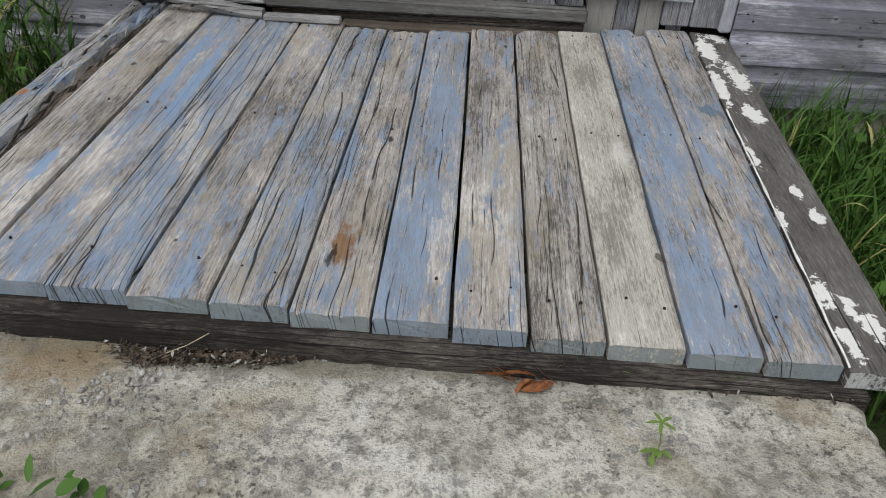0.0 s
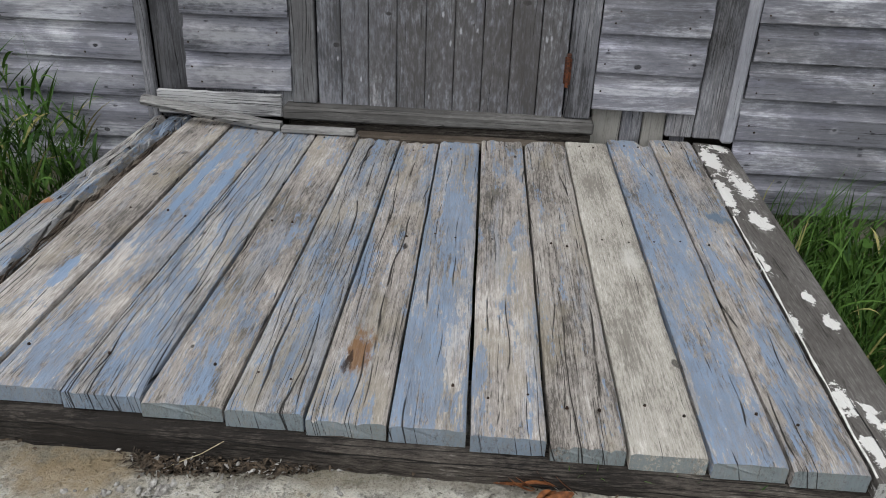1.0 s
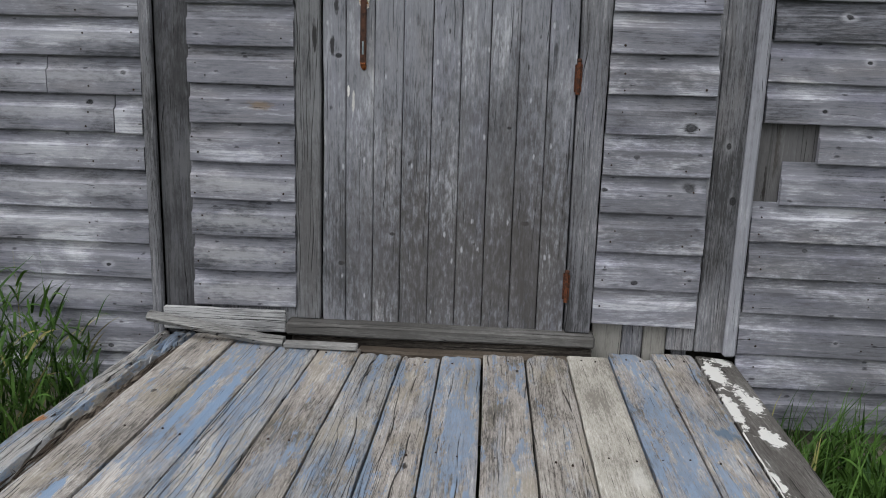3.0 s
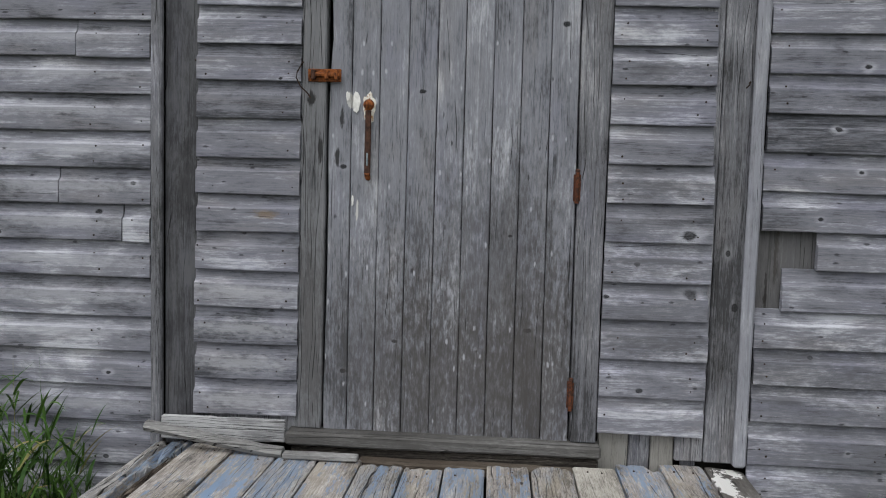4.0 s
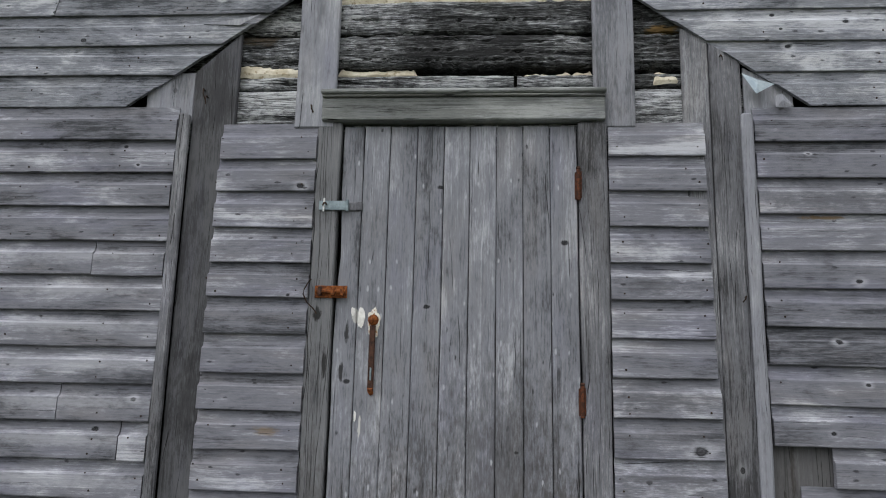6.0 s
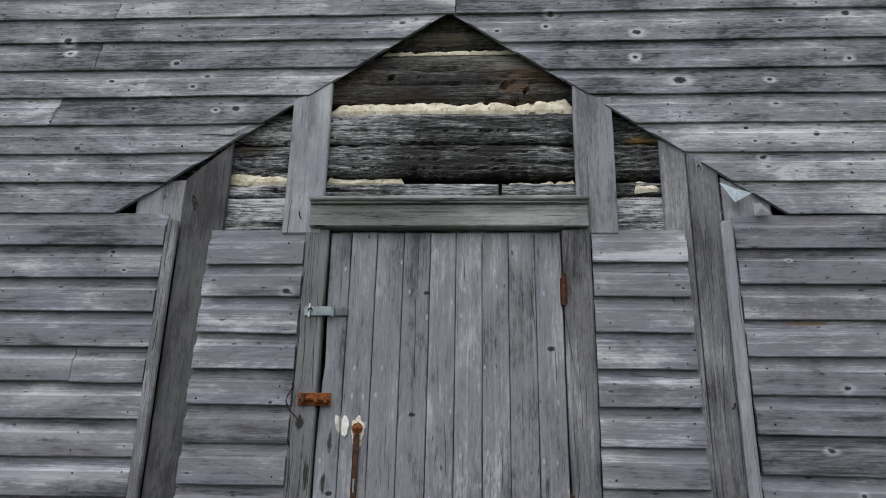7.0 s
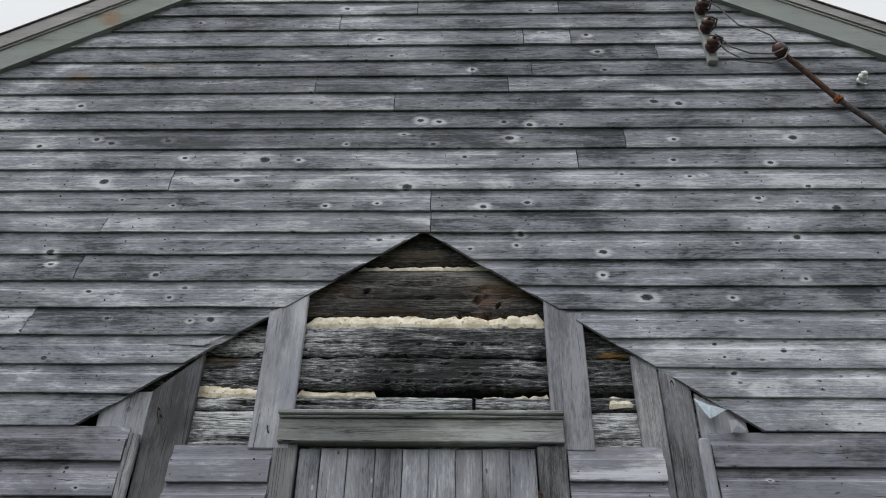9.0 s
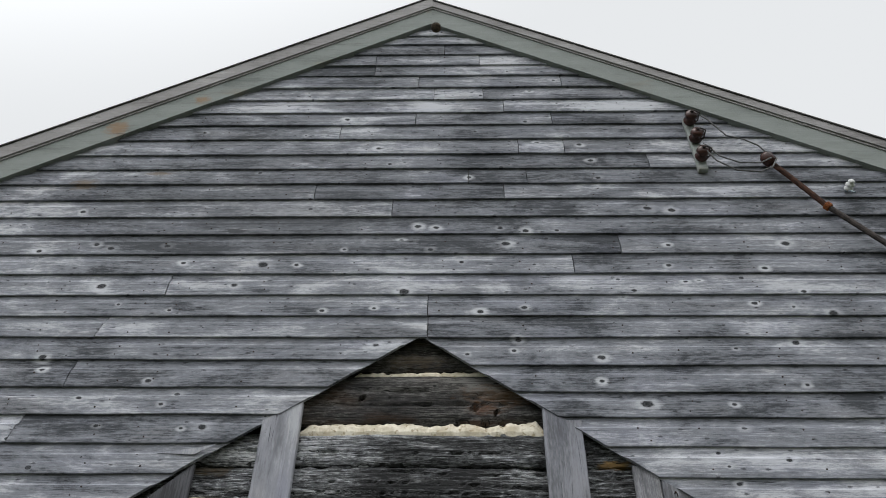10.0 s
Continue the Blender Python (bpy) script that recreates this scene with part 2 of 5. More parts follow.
    if cracks:
        total = None
        for freq, wide, lim, bend in ((17.0, 0.040 if paint else 0.028, 0.60, 0.7), (43.0, 0.052, 0.635 if paint else 0.62, 1.3), (97.0, 0.09, 0.68 if paint else 0.63, 2.2)):
            bent = w.noise(plane(w, w.vadd(p, (freq, 3.0, freq)), 1.5, 7.0), 1.0, 2.5, 0.5)
            xyz = node(w.t, "ShaderNodeSeparateXYZ", {0: p}).outputs
            side = w.math("ADD", xyz[{"x": 2, "y": 0, "z": 0}[axis]], w.math("MULTIPLY", xyz[{"x": 1, "y": 2, "z": 1}[axis]], 0.2 if axis == "y" else 0.85))
            pos = w.math("ADD", w.math("MULTIPLY", side, freq), w.math("MULTIPLY", bent, 2.6 * bend))
            e = node(w.t, "ShaderNodeTexVoronoi", {"W": pos, "Scale": 1.0}, feature="DISTANCE_TO_EDGE", voronoi_dimensions="1D").outputs["Distance"]
            gate = w.step(w.noise(plane(w, w.vadd(p, (5 + freq, 1, 9)), 2.6, freq * 0.5), 1.0, 3.0, 0.6), lim - 0.20 * cracks, lim + 0.10 - 0.20 * cracks)
            line = w.math("MULTIPLY", w.step(w.math("ADD", e, w.math("MULTIPLY", w.math("SUBTRACT", 1.0, gate), wide)), wide, wide * 0.3), gate)
            total = line if total is None else w.math("MAXIMUM", total, line)
        c = w.mix(w.math("MULTIPLY", total, 0.92), c, tuple(0.13 * k for k in dark))
        bump = w.math("SUBTRACT", bump, w.math("MULTIPLY", total, 1.2))
    bump = w.math("ADD", bump, w.math("MULTIPLY", speck, 0.5 * grit))
    return w.finish(c, bump, 0.65, 0.004 * grit)


# ---- materials ----
KNOTS_LOW = [(-1.454, 0.837, 0.016), (-1.318, 0.944, 0.013), (-0.759, 1.741, 0.018), (0.669, 0.818, 0.028), (0.685, 0.611, 0.026), (0.495, 0.712, 0.013), (0.522, 0.266, 0.015), (1.146, 1.194, 0.014), (1.228, 1.051, 0.011),
             (1.227, 1.403, 0.014), (0.392, 0.596, 0.013), (-1.413, 0.244, 0.011), (-1.455, 1.9, 0.011), (-1.393, 1.822, 0.009), (1.089, 1.867, 0.008), (1.103, 0.888, 0.011), (-0.778, 1.329, 0.009), (1.248, 0.078, 0.009)]
KNOTS_SCAR = [(1.456, 2.943, 0.021), (0.605, 2.857, 0.02), (1.184, 2.904, 0.01), (0.59, 2.738, 0.014), (1.432, 2.722, 0.012), (0.759, 2.63, 0.027), (1.11, 2.628, 0.012), (1, 2.417, 0.011), (1.024, 2.355, 0.009),
              (1.26, 2.382, 0.015), (1.05, 2.289, 0.014), (0.254, 2.958, 0.017), (0.233, 2.892, 0.012), (0.03, 2.874, 0.01), (-0.368, 2.925, 0.019), (-1.811, 2.859, 0.021), (-1.79, 2.795, 0.015), (-1.584, 2.655, 0.014),
              (-1.232, 2.624, 0.012), (-1.47, 2.524, 0.012), (-1.038, 2.52, 0.019), (-1.123, 2.514, 0.01), (-1.318, 2.739, 0.016)]
KNOTS_MIDDLE = [(-0.781, 3.391, 0.014), (-0.944, 3.392, 0.028), (-1.329, 3.404, 0.014), (0.008, 3.407, 0.014), (0.986, 3.382, 0.014), (1.431, 3.363, 0.016), (1.046, 3.284, 0.013), (1.111, 3.294, 0.013), (0.8, 3.23, 0.015),
                (1.572, 3.222, 0.015), (1.329, 3.153, 0.017), (1.664, 3.097, 0.023), (1.394, 3.025, 0.019), (0.091, 3.106, 0.019), (0.291, 3.128, 0.017), (0.178, 3.036, 0.021), (-0.625, 3.113, 0.013), (-0.39, 3.126, 0.011),
                (-1.055, 3.265, 0.018), (-0.259, 3.225, 0.027), (-1.681, 3.259, 0.025), (-1.568, 3.15, 0.009), (-1.324, 3.117, 0.011)]
KNOTS_PEAK = [(-0.208, 3.646, 0.019), (-0.117, 3.638, 0.017), (0.2, 3.633, 0.014), (0.325, 3.613, 0.019), (0.479, 3.616, 0.012), (-0.288, 3.561, 0.014), (0.224, 3.525, 0.023), (-0.142, 3.488, 0.014), (-0.56, 3.49, 0.012),
              (-1.434, 3.516, 0.017), (-1.71, 3.502, 0.017), (-1.789, 3.529, 0.017), (-2.06, 3.484, 0.017), (1.008, 3.514, 0.014), (1.575, 3.523, 0.025), (-1.934, 3.76, 0.017), (1.07, 3.757, 0.022), (0.95, 3.77, 0.022),
              (-0.448, 4.253, 0.016), (-0.377, 4.12, 0.013), (-1.076, 4.065, 0.013), (0.709, 4.144, 0.018), (0.43, 4.305, 0.016), (0.662, 4.278, 0.016), (0.05, 4.011, 0.015), (0.731, 4.002, 0.015), (0.417, 4.782, 0.014),
              (-0.646, 4.513, 0.017), (0.571, 4.662, 0.014), (-0.762, 3.771, 0.012)]
KNOTS_DOOR = [(0.125, 0.459, 0.016), (0.222, 1.537, 0.016), (-0.354, 0.401, 0.011), (-0.538, 0.284, 0.014), (-0.273, 1.297, 0.013), (-0.232, 1.744, 0.013), (-0.554, 1.025, 0.014), (0.052, 0.796, 0.009)]
OCHRE = (0.21, 0.145, 0.080)
M_SIDING = wood("weathered_siding", "x", (0.044, 0.046, 0.053), (0.178, 0.180, 0.208), (0.47, 0.477, 0.52), knots=0.05, knot_size=0.6, cracks=0.16, contrast=1.22, spread=0.13, grit=0.5, tint=0.5, halo_gain=0.45, dots=KNOTS_LOW, sawn=True, dings=0.13, spots=[(1.136, 1.634, 0.10, 0.009, OCHRE, 0.5), (1.05, 0.36, 0.55, 0.16, (0.085, 0.085, 0.095), 0.9), (-0.83, 0.845, 0.06, 0.02, OCHRE, 0.7), (1.25, 1.70, 0.5, 0.06, (0.085, 0.085, 0.095), 0.9), (0.56, 0.72, 0.25, 0.05, (0.085, 0.085, 0.095), 0.9)]
                + [(-1.6, z, 0.5, 0.040, (0.40, 0.405, 0.44), 0.95) for z in (1.47, 1.34, 1.21, 1.07, 0.93, 0.80, 0.66, 0.53, 0.40, 0.12)] + [(-0.9, z, 0.32, 0.045, (0.42, 0.425, 0.45), 0.95) for z in (0.165, 0.30, 0.43, 0.56)] + [(0.56, z, 0.3, 0.05, (0.075, 0.075, 0.083), 0.95) for z in (0.98, 0.44, 1.38)]
                # broad darker patches: low on the right siding, and right of the door
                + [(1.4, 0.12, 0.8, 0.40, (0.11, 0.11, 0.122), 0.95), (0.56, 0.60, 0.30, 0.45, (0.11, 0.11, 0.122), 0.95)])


def gable_wood(name, dots, spots=(), mid=(0.202, 0.211, 0.238)):
    return wood(name, "x", (0.046, 0.050, 0.058), mid, (0.48, 0.49, 0.525), knots=0.10, knot_size=0.6, cracks=0.16, contrast=1.4, spread=0.24, grit=0.8, tint=0.3, halo_gain=0.8, dots=dots, sawn=True, dings=0.24, spots=spots)


M_SCAR = gable_wood("scar_siding", KNOTS_SCAR)
M_GABLE = gable_wood("gable_siding", KNOTS_MIDDLE)
M_PEAK = gable_wood("peak_siding", KNOTS_PEAK, [(-1.62, 4.06, 0.09, 0.03, OCHRE, 0.7), (-2.0, 3.97, 0.09, 0.05, OCHRE, 0.8), (-1.12, 3.62, 0.075, 0.022, (0.03, 0.03, 0.032), 0.5), (-0.30, 5.35, 0.14, 0.030, (0.06, 0.062, 0.075), 0.8), (-0.55, 5.09, 0.12, 0.030, (0.06, 0.062, 0.075), 0.8), (-1.0, 3.75, 1.2, 0.50, (0.085, 0.089, 0.100), 0.95)], (0.184, 0.192, 0.216))
M_DOOR = wood("weathered_door_board", "z", (0.062, 0.064, 0.072), (0.200, 0.205, 0.230), (0.39, 0.398, 0.43), knots=0.05, cracks=0.30, spread=0.22, grit=0.75, tint=0.4, knot_size=0.7, contrast=1.1, sawn=True, halo_gain=0.12, dots=KNOTS_DOOR, dings=0.12, spots=[(0.00, 0.58, 0.46, 0.72, (0.052, 0.048, 0.047), 0.9), (0.18, 0.32, 0.28, 0.55, (0.058, 0.052, 0.049), 0.9), (-0.2, 0.25, 0.35, 0.45, (0.065, 0.060, 0.058), 0.9), (-0.42, 0.35, 0.30, 0.60, (0.060, 0.056, 0.055), 0.9), (0.0, 0.25, 0.6, 0.5, (0.070, 0.065, 0.063), 0.95), (-0.533, 1.262, 0.013, 0.032, (0.50, 0.49, 0.47), 0.25), (-0.500, 0.86, 0.006, 0.045, (0.50, 0.49, 0.47), 0.3), (-0.575, 1.06, 0.010, 0.05, (0.014, 0.013, 0.013), 0.6), (-0.56, 1.20, 0.010, 0.05, (0.02, 0.02, 0.02), 0.6)])
M_POST = wood("weathered_post_board", "z", (0.046, 0.046, 0.049), (0.143, 0.144, 0.158), (0.30, 0.303, 0.322), knots=0.05, cracks=0.55, spread=0.25, tint=0.4, grit=1.25, contrast=1.4)
M_JAMB = wood("split_jamb_wood", "z", (0.055, 0.056, 0.060), (0.160, 0.162, 0.171), (0.27, 0.272, 0.28), knots=0.03, cracks=0.85, spread=0.2, spots=[(-0.66, 0.40, 0.10, 0.55, (0.055, 0.050, 0.048), 0.9), (-0.668, 1.262, 0.022, 0.030, (0.012, 0.012, 0.011), 0.5), (-0.635, 1.08, 0.010, 0.06, (0.016, 0.015, 0.015), 0.6)])
M_POST_DARK = wood("dark_weathered_board", "z", (0.016, 0.016, 0.018), (0.042, 0.042, 0.046), (0.095, 0.096, 0.103), knots=0.04, cracks=0.40, tint=0.4, contrast=1.2, spots=[(-1.12, 0.95, 0.09, 0.30, (0.012, 0.011, 0.012), 0.9)])
M_STUD = wood("pale_weathered_board", "z", (0.11, 0.113, 0.125), (0.240, 0.245, 0.275), (0.38, 0.388, 0.415), knots=0.10, cracks=0.3, tint=0.4, grit=0.7, contrast=1.1, sawn=True)
M_SHEATHING = wood("stained_sheathing", "z", (0.040, 0.038, 0.037), (0.105, 0.103, 0.106), (0.20, 0.20, 0.205), knots=0.05, cracks=0.5, tint=0.3, spots=[(0.975, 0.76, 0.012, 0.12, (0.022, 0.014, 0.010), 0.7), (0.945, 0.62, 0.008, 0.08, (0.016, 0.013, 0.012), 0.6)])
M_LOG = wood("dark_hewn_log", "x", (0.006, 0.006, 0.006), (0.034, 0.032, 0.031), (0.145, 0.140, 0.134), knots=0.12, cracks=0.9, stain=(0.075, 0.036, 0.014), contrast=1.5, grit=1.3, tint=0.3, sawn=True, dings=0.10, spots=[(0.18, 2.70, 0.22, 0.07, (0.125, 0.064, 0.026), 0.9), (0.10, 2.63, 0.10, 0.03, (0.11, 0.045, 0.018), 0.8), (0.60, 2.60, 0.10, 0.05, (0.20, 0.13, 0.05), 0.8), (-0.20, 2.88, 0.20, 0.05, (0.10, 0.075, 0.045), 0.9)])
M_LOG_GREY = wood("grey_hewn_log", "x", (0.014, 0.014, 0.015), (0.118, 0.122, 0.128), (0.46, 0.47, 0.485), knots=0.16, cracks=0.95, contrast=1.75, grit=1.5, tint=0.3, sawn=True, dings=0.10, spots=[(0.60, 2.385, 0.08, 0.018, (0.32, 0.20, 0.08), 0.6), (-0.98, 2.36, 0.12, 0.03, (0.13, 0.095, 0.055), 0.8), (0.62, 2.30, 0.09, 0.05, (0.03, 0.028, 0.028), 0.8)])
M_HEADER = wood("header_board", "x", (0.055, 0.058, 0.055), (0.165, 0.172, 0.168), (0.33, 0.34, 0.335), knots=0.1, cracks=0.4, tint=0.4, contrast=1.3)
M_BEAM = wood("dark_beam", "x", (0.014, 0.011, 0.009), (0.062, 0.053, 0.045), (0.19, 0.172, 0.152), knots=0.1, cracks=1.0, contrast=1.5, grit=1.6)
M_STICK = wood("pale_stick", "x", (0.075, 0.073, 0.071), (0.200, 0.197, 0.193), (0.38, 0.377, 0.37), knots=0.1, cracks=0.9, contrast=1.4)
M_LOOSE = wood("grey_loose_wood", "x", (0.070, 0.070, 0.071), (0.205, 0.205, 0.210), (0.40, 0.40, 0.405), knots=0.12, cracks=0.9, contrast=1.4)
M_LOOSE_V = wood("pale_low_board", "z", (0.12, 0.115, 0.105), (0.28, 0.27, 0.25), (0.42, 0.41, 0.385), knots=0.1, cracks=0.3)
M_SILL = wood("sill_wood", "x", (0.025, 0.023, 0.022), (0.080, 0.077, 0.074), (0.18, 0.176, 0.172), knots=0.1, cracks=0.6)
M_ROTTEN = wood("rotten_brown_wood", "x", (0.014, 0.011, 0.009), (0.058, 0.045, 0.034), (0.15, 0.125, 0.100), knots=0.0, cracks=0.6)
M_ROT_STRIP = wood("rotten_splinters", "y", (0.010, 0.007, 0.006), (0.050, 0.037, 0.028), (0.16, 0.132, 0.108), knots=0.0, cracks=1.4, grit=1.8)
M_FASCIA = wood("fascia_board", "x", (0.12, 0.113, 0.112), (0.26, 0.25, 0.25), (0.40, 0.39, 0.39), knots=0.1, cracks=0.2)
M_SOFFIT = wood("painted_soffit", "x", (0.125, 0.138, 0.131), (0.215, 0.234, 0.224), (0.31, 0.333, 0.32), knots=0.05, cracks=0.08, stain=(0.19, 0.15, 0.10), contrast=0.9, spots=[(-1.95, 4.42, 0.08, 0.10, (0.25, 0.12, 0.035), 0.8), (-1.52, 4.68, 0.07, 0.05, (0.25, 0.12, 0.035), 0.8)])

BLUE = (0.210, 0.300, 0.440)
TAN = ((0.098, 0.090, 0.082), (0.328, 0.298, 0.275), (0.56, 0.527, 0.497))
GREY = ((0.100, 0.095, 0.091), (0.305, 0.290, 0.278), (0.51, 0.496, 0.484))
BROWN = ((0.105, 0.093, 0.083), (0.335, 0.308, 0.282), (0.53, 0.505, 0.478))
PALE = ((0.22, 0.203, 0.178), (0.42, 0.395, 0.352), (0.62, 0.60, 0.56))
DARKB = ((0.045, 0.040, 0.037), (0.105, 0.097, 0.090), (0.19, 0.18, 0.172))


def deck_wood(name, tones, blue, cracks, paint=BLUE, spots=()):
    return wood(name, "y", *tones, knots=0.07, cracks=0.06 + cracks * 0.9, paint=paint, paint_amount=blue, spread=0.1, spots=spots, knot_size=0.7, grit=1.9, contrast=1.4)


# tones, blue paint, cracks, for each plank in turn
DECK = [
    (GREY, 0.50, 1.0), (TAN, 0.28, 0.45), (TAN, 0.66, 0.5), (GREY, 0.64, 1.1), (TAN, 0.46, 0.35), (GREY, 0.60, 0.95), (TAN, 0.48, 0.85),
    (TAN, 0.78, 0.55), (TAN, 0.46, 0.6), (BROWN, 0.30, 0.85), (PALE, -0.1, 0.30), (TAN, 0.78, 0.3), (TAN, 0.48, 0.6),
]
SPOTS = {
    1: [(-0.974, -1.20, 0.020, 0.10, BLUE, 0.3)],
    2: [(-0.858, -0.60, 0.018, 0.32, BLUE, 0.3), (-0.782, -0.66, 0.021, 0.38, BLUE, 0.3)],
    0: [(-1.214, -0.829, 0.020, 0.026, (0.36, 0.15, 0.045), 0.6), (-1.17, -1.05, 0.06, 0.20, (0.47, 0.46, 0.45), 0.95)],
    6: [(-0.230, -1.435, 0.034, 0.100, (0.20, 0.105, 0.045), 0.6), (-0.248, -1.475, 0.012, 0.040, (0.025, 0.014, 0.009), 0.6), (-0.188, -0.960, 0.008, 0.022, (0.015, 0.012, 0.010), 0.5)],
    10: [(0.395, -0.95, 0.035, 0.10, (0.60, 0.59, 0.56), 0.95)],
    8: [(0.112, -0.262, 0.007, 0.016, (0.012, 0.010, 0.009), 0.5)],
    12: [(0.690, -0.665, 0.045, 0.050, (0.10, 0.15, 0.22), 0.6), (0.705, -0.90, 0.020, 0.05, (0.05, 0.03, 0.02), 0.7)],
}
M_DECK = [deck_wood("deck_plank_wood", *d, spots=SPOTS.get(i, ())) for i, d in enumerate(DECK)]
CHALK = (0.74, 0.73, 0.71)
FLAKES = [(0.795, -0.16, 0.034, 0.13), (0.765, -0.46, 0.022, 0.14), (0.843, -0.376, 0.032, 0.11), (0.858, -0.03, 0.032, 0.05), (0.821, -0.646, 0.030, 0.06), (0.745, -0.92, 0.012, 0.07), (0.808, -1.075, 0.013, 0.035), (0.824, -1.189, 0.017, 0.04),
          (0.730, -1.22, 0.010, 0.05), (0.733, -1.481, 0.017, 0.045), (0.735, -1.63, 0.018, 0.045), (0.797, -1.571, 0.017, 0.045), (0.772, -1.52, 0.014, 0.04), (0.83, -1.66, 0.014, 0.04)]
M_EDGE = deck_wood("flaked_white_paint_wood", DARKB, -0.05, 0.5, paint=CHALK, spots=[(x, y, rx, ry, CHALK, 0.12) for x, y, rx, ry in FLAKES])


def concrete():
    w = Mat("worn_concrete", 0.92)
    p = w.obj
    a = w.noise(p, 3.0, 5.0, 0.62)
    b = w.noise(p, 34.0, 6.0, 0.75)
    g = w.noise(p, 190.0, 4.0, 0.7)
    c = w.mix(w.step(a, 0.36, 0.62), (0.33, 0.308, 0.256), (0.62, 0.595, 0.535))
    c = w.mix(w.math("MULTIPLY", w.step(b, 0.47, 0.62), 0.75), c, (0.125, 0.118, 0.105))
    c = w.mix(w.math("MULTIPLY", w.step(g, 0.50, 0.66), 0.55), c, (0.075, 0.070, 0.062))
    c = w.mix(w.math("MULTIPLY", w.step(g, 0.46, 0.32), 0.45), c, (0.56, 0.54, 0.50))
    rust = w.step(w.noise(w.vadd(p, (4, 1, 0)), 3.4, 6.0, 0.65), 0.47, 0.64)
    c = w.mix(w.math("MULTIPLY", rust, 0.45), c, (0.33, 0.265, 0.165))
    white = w.step(w.math("ADD", w.noise(w.vadd(p, (2.2, 5, 0)), 3.6, 6.0, 0.75), w.math("MULTIPLY", b, 0.5)), 0.86, 0.96)
    for sx, sy, rx, ry in ((-0.132, -1.795, 0.020, 0.050), (-0.09, -1.905, 0.080, 0.026), (0.02, -1.945, 0.09, 0.024), (-0.16, -1.88, 0.03, 0.02)):
        q = w.vmul(w.vadd(p, (-sx, -sy, 0.0)), (1 / rx, 1 / ry, 0.0))
        d = node(w.t, "ShaderNodeVectorMath", {0: q}, operation="LENGTH").outputs["Value"]
        white = w.math("MAXIMUM", white, w.step(w.math("ADD", d, w.math("MULTIPLY", w.math("SUBTRACT", b, 0.5), 3.2)), 1.1, 0.4))
    c = w.mix(w.math("MULTIPLY", white, w.step(g, 0.40, 0.55, 0.75, 0.2)), c, (0.68, 0.67, 0.64))
    lump = w.noise(w.vadd(p, (5, 3, 1)), 13.0, 6.0, 0.72)
    c = w.mix(w.math("MULTIPLY", w.step(lump, 0.51, 0.63), 0.58), c, (0.16, 0.150, 0.132))
    c = w.mix(w.math("MULTIPLY", w.step(lump, 0.46, 0.36), 0.55), c, (0.60, 0.58, 0.525))
    bent = w.vadd(p, w.vmul(node(w.t, "ShaderNodeCombineXYZ", {"X": b, "Y": g, "Z": 0.0}).outputs[0], (0.022, 0.018, 0.0)))
    v = node(w.t, "ShaderNodeTexVoronoi", {"Vector": bent, "Scale": 48.0})
    shade = node(w.t, "ShaderNodeSeparateColor", {0: v.outputs["Color"]}).outputs
    bare = w.step(w.noise(w.vadd(p, (6, 8, 4)), 3.2, 4.0, 0.6), 0.46, 0.56)
    agg = w.math("MULTIPLY", w.math("MULTIPLY", w.step(v.outputs["Distance"], 0.42, 0.30), w.step(shade[0], 0.50, 0.56)), bare)
    c = w.mix(w.math("MULTIPLY", agg, 0.7), c, w.mix(shade[1], (0.13, 0.13, 0.135), (0.46, 0.45, 0.43)))
    moss = w.step(w.noise(w.vadd(p, (8, 2, 3)), 5.0, 5.0, 0.65), 0.48, 0.66)
    c = w.mix(w.math("MULTIPLY", moss, 0.45), c, (0.14, 0.132, 0.10))
    far = w.vadd(p, w.vmul(node(w.t, "ShaderNodeCombineXYZ", {"X": b, "Y": a, "Z": 0.0}).outputs[0], (0.10, 0.25, 0.0)))
    e = node(w.t, "ShaderNodeTexVoronoi", {"Vector": far, "Scale": 9.0}, feature="DISTANCE_TO_EDGE", voronoi_dimensions="2D").outputs["Distance"]
    vein = w.math("MULTIPLY", w.step(e, 0.030, 0.008), w.step(w.noise(w.vadd(p, (1, 7, 2)), 2.2, 3.0), 0.52, 0.62))
    c = w.mix(w.math("MULTIPLY", vein, 0.6), c, (0.60, 0.58, 0.54))
    pit = w.math("MULTIPLY", w.step(w.noise(p, 75.0, 3.0, 0.6), 0.60, 0.68), w.step(w.noise(w.vadd(p, (9, 9, 9)), 6.0, 3.0), 0.45, 0.60))
    c = w.mix(w.math("MULTIPLY", pit, 0.65), c, (0.06, 0.055, 0.045))
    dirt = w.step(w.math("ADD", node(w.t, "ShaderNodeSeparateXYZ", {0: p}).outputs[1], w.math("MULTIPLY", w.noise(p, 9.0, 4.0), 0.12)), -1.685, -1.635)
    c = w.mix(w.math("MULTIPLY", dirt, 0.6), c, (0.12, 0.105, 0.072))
    q = w.vmul(w.vadd(p, (0.72, 1.72, 0.0)), (1 / 0.16, 1 / 0.07, 0.0))
    brown = w.step(w.math("ADD", node(w.t, "ShaderNodeVectorMath", {0: q}, operation="LENGTH").outputs["Value"], w.math("MULTIPLY", w.math("SUBTRACT", lump, 0.5), 3.0)), 1.3, 0.3)
    c = w.mix(w.math("MULTIPLY", brown, 0.7), c, (0.24, 0.175, 0.095))
    h = w.math("ADD", w.math("MULTIPLY", b, 1.0), w.math("MULTIPLY", g, 0.6))
    h = w.math("SUBTRACT", w.math("ADD", h, w.math("MULTIPLY", agg, 0.5)), w.math("MULTIPLY", pit, 0.8))
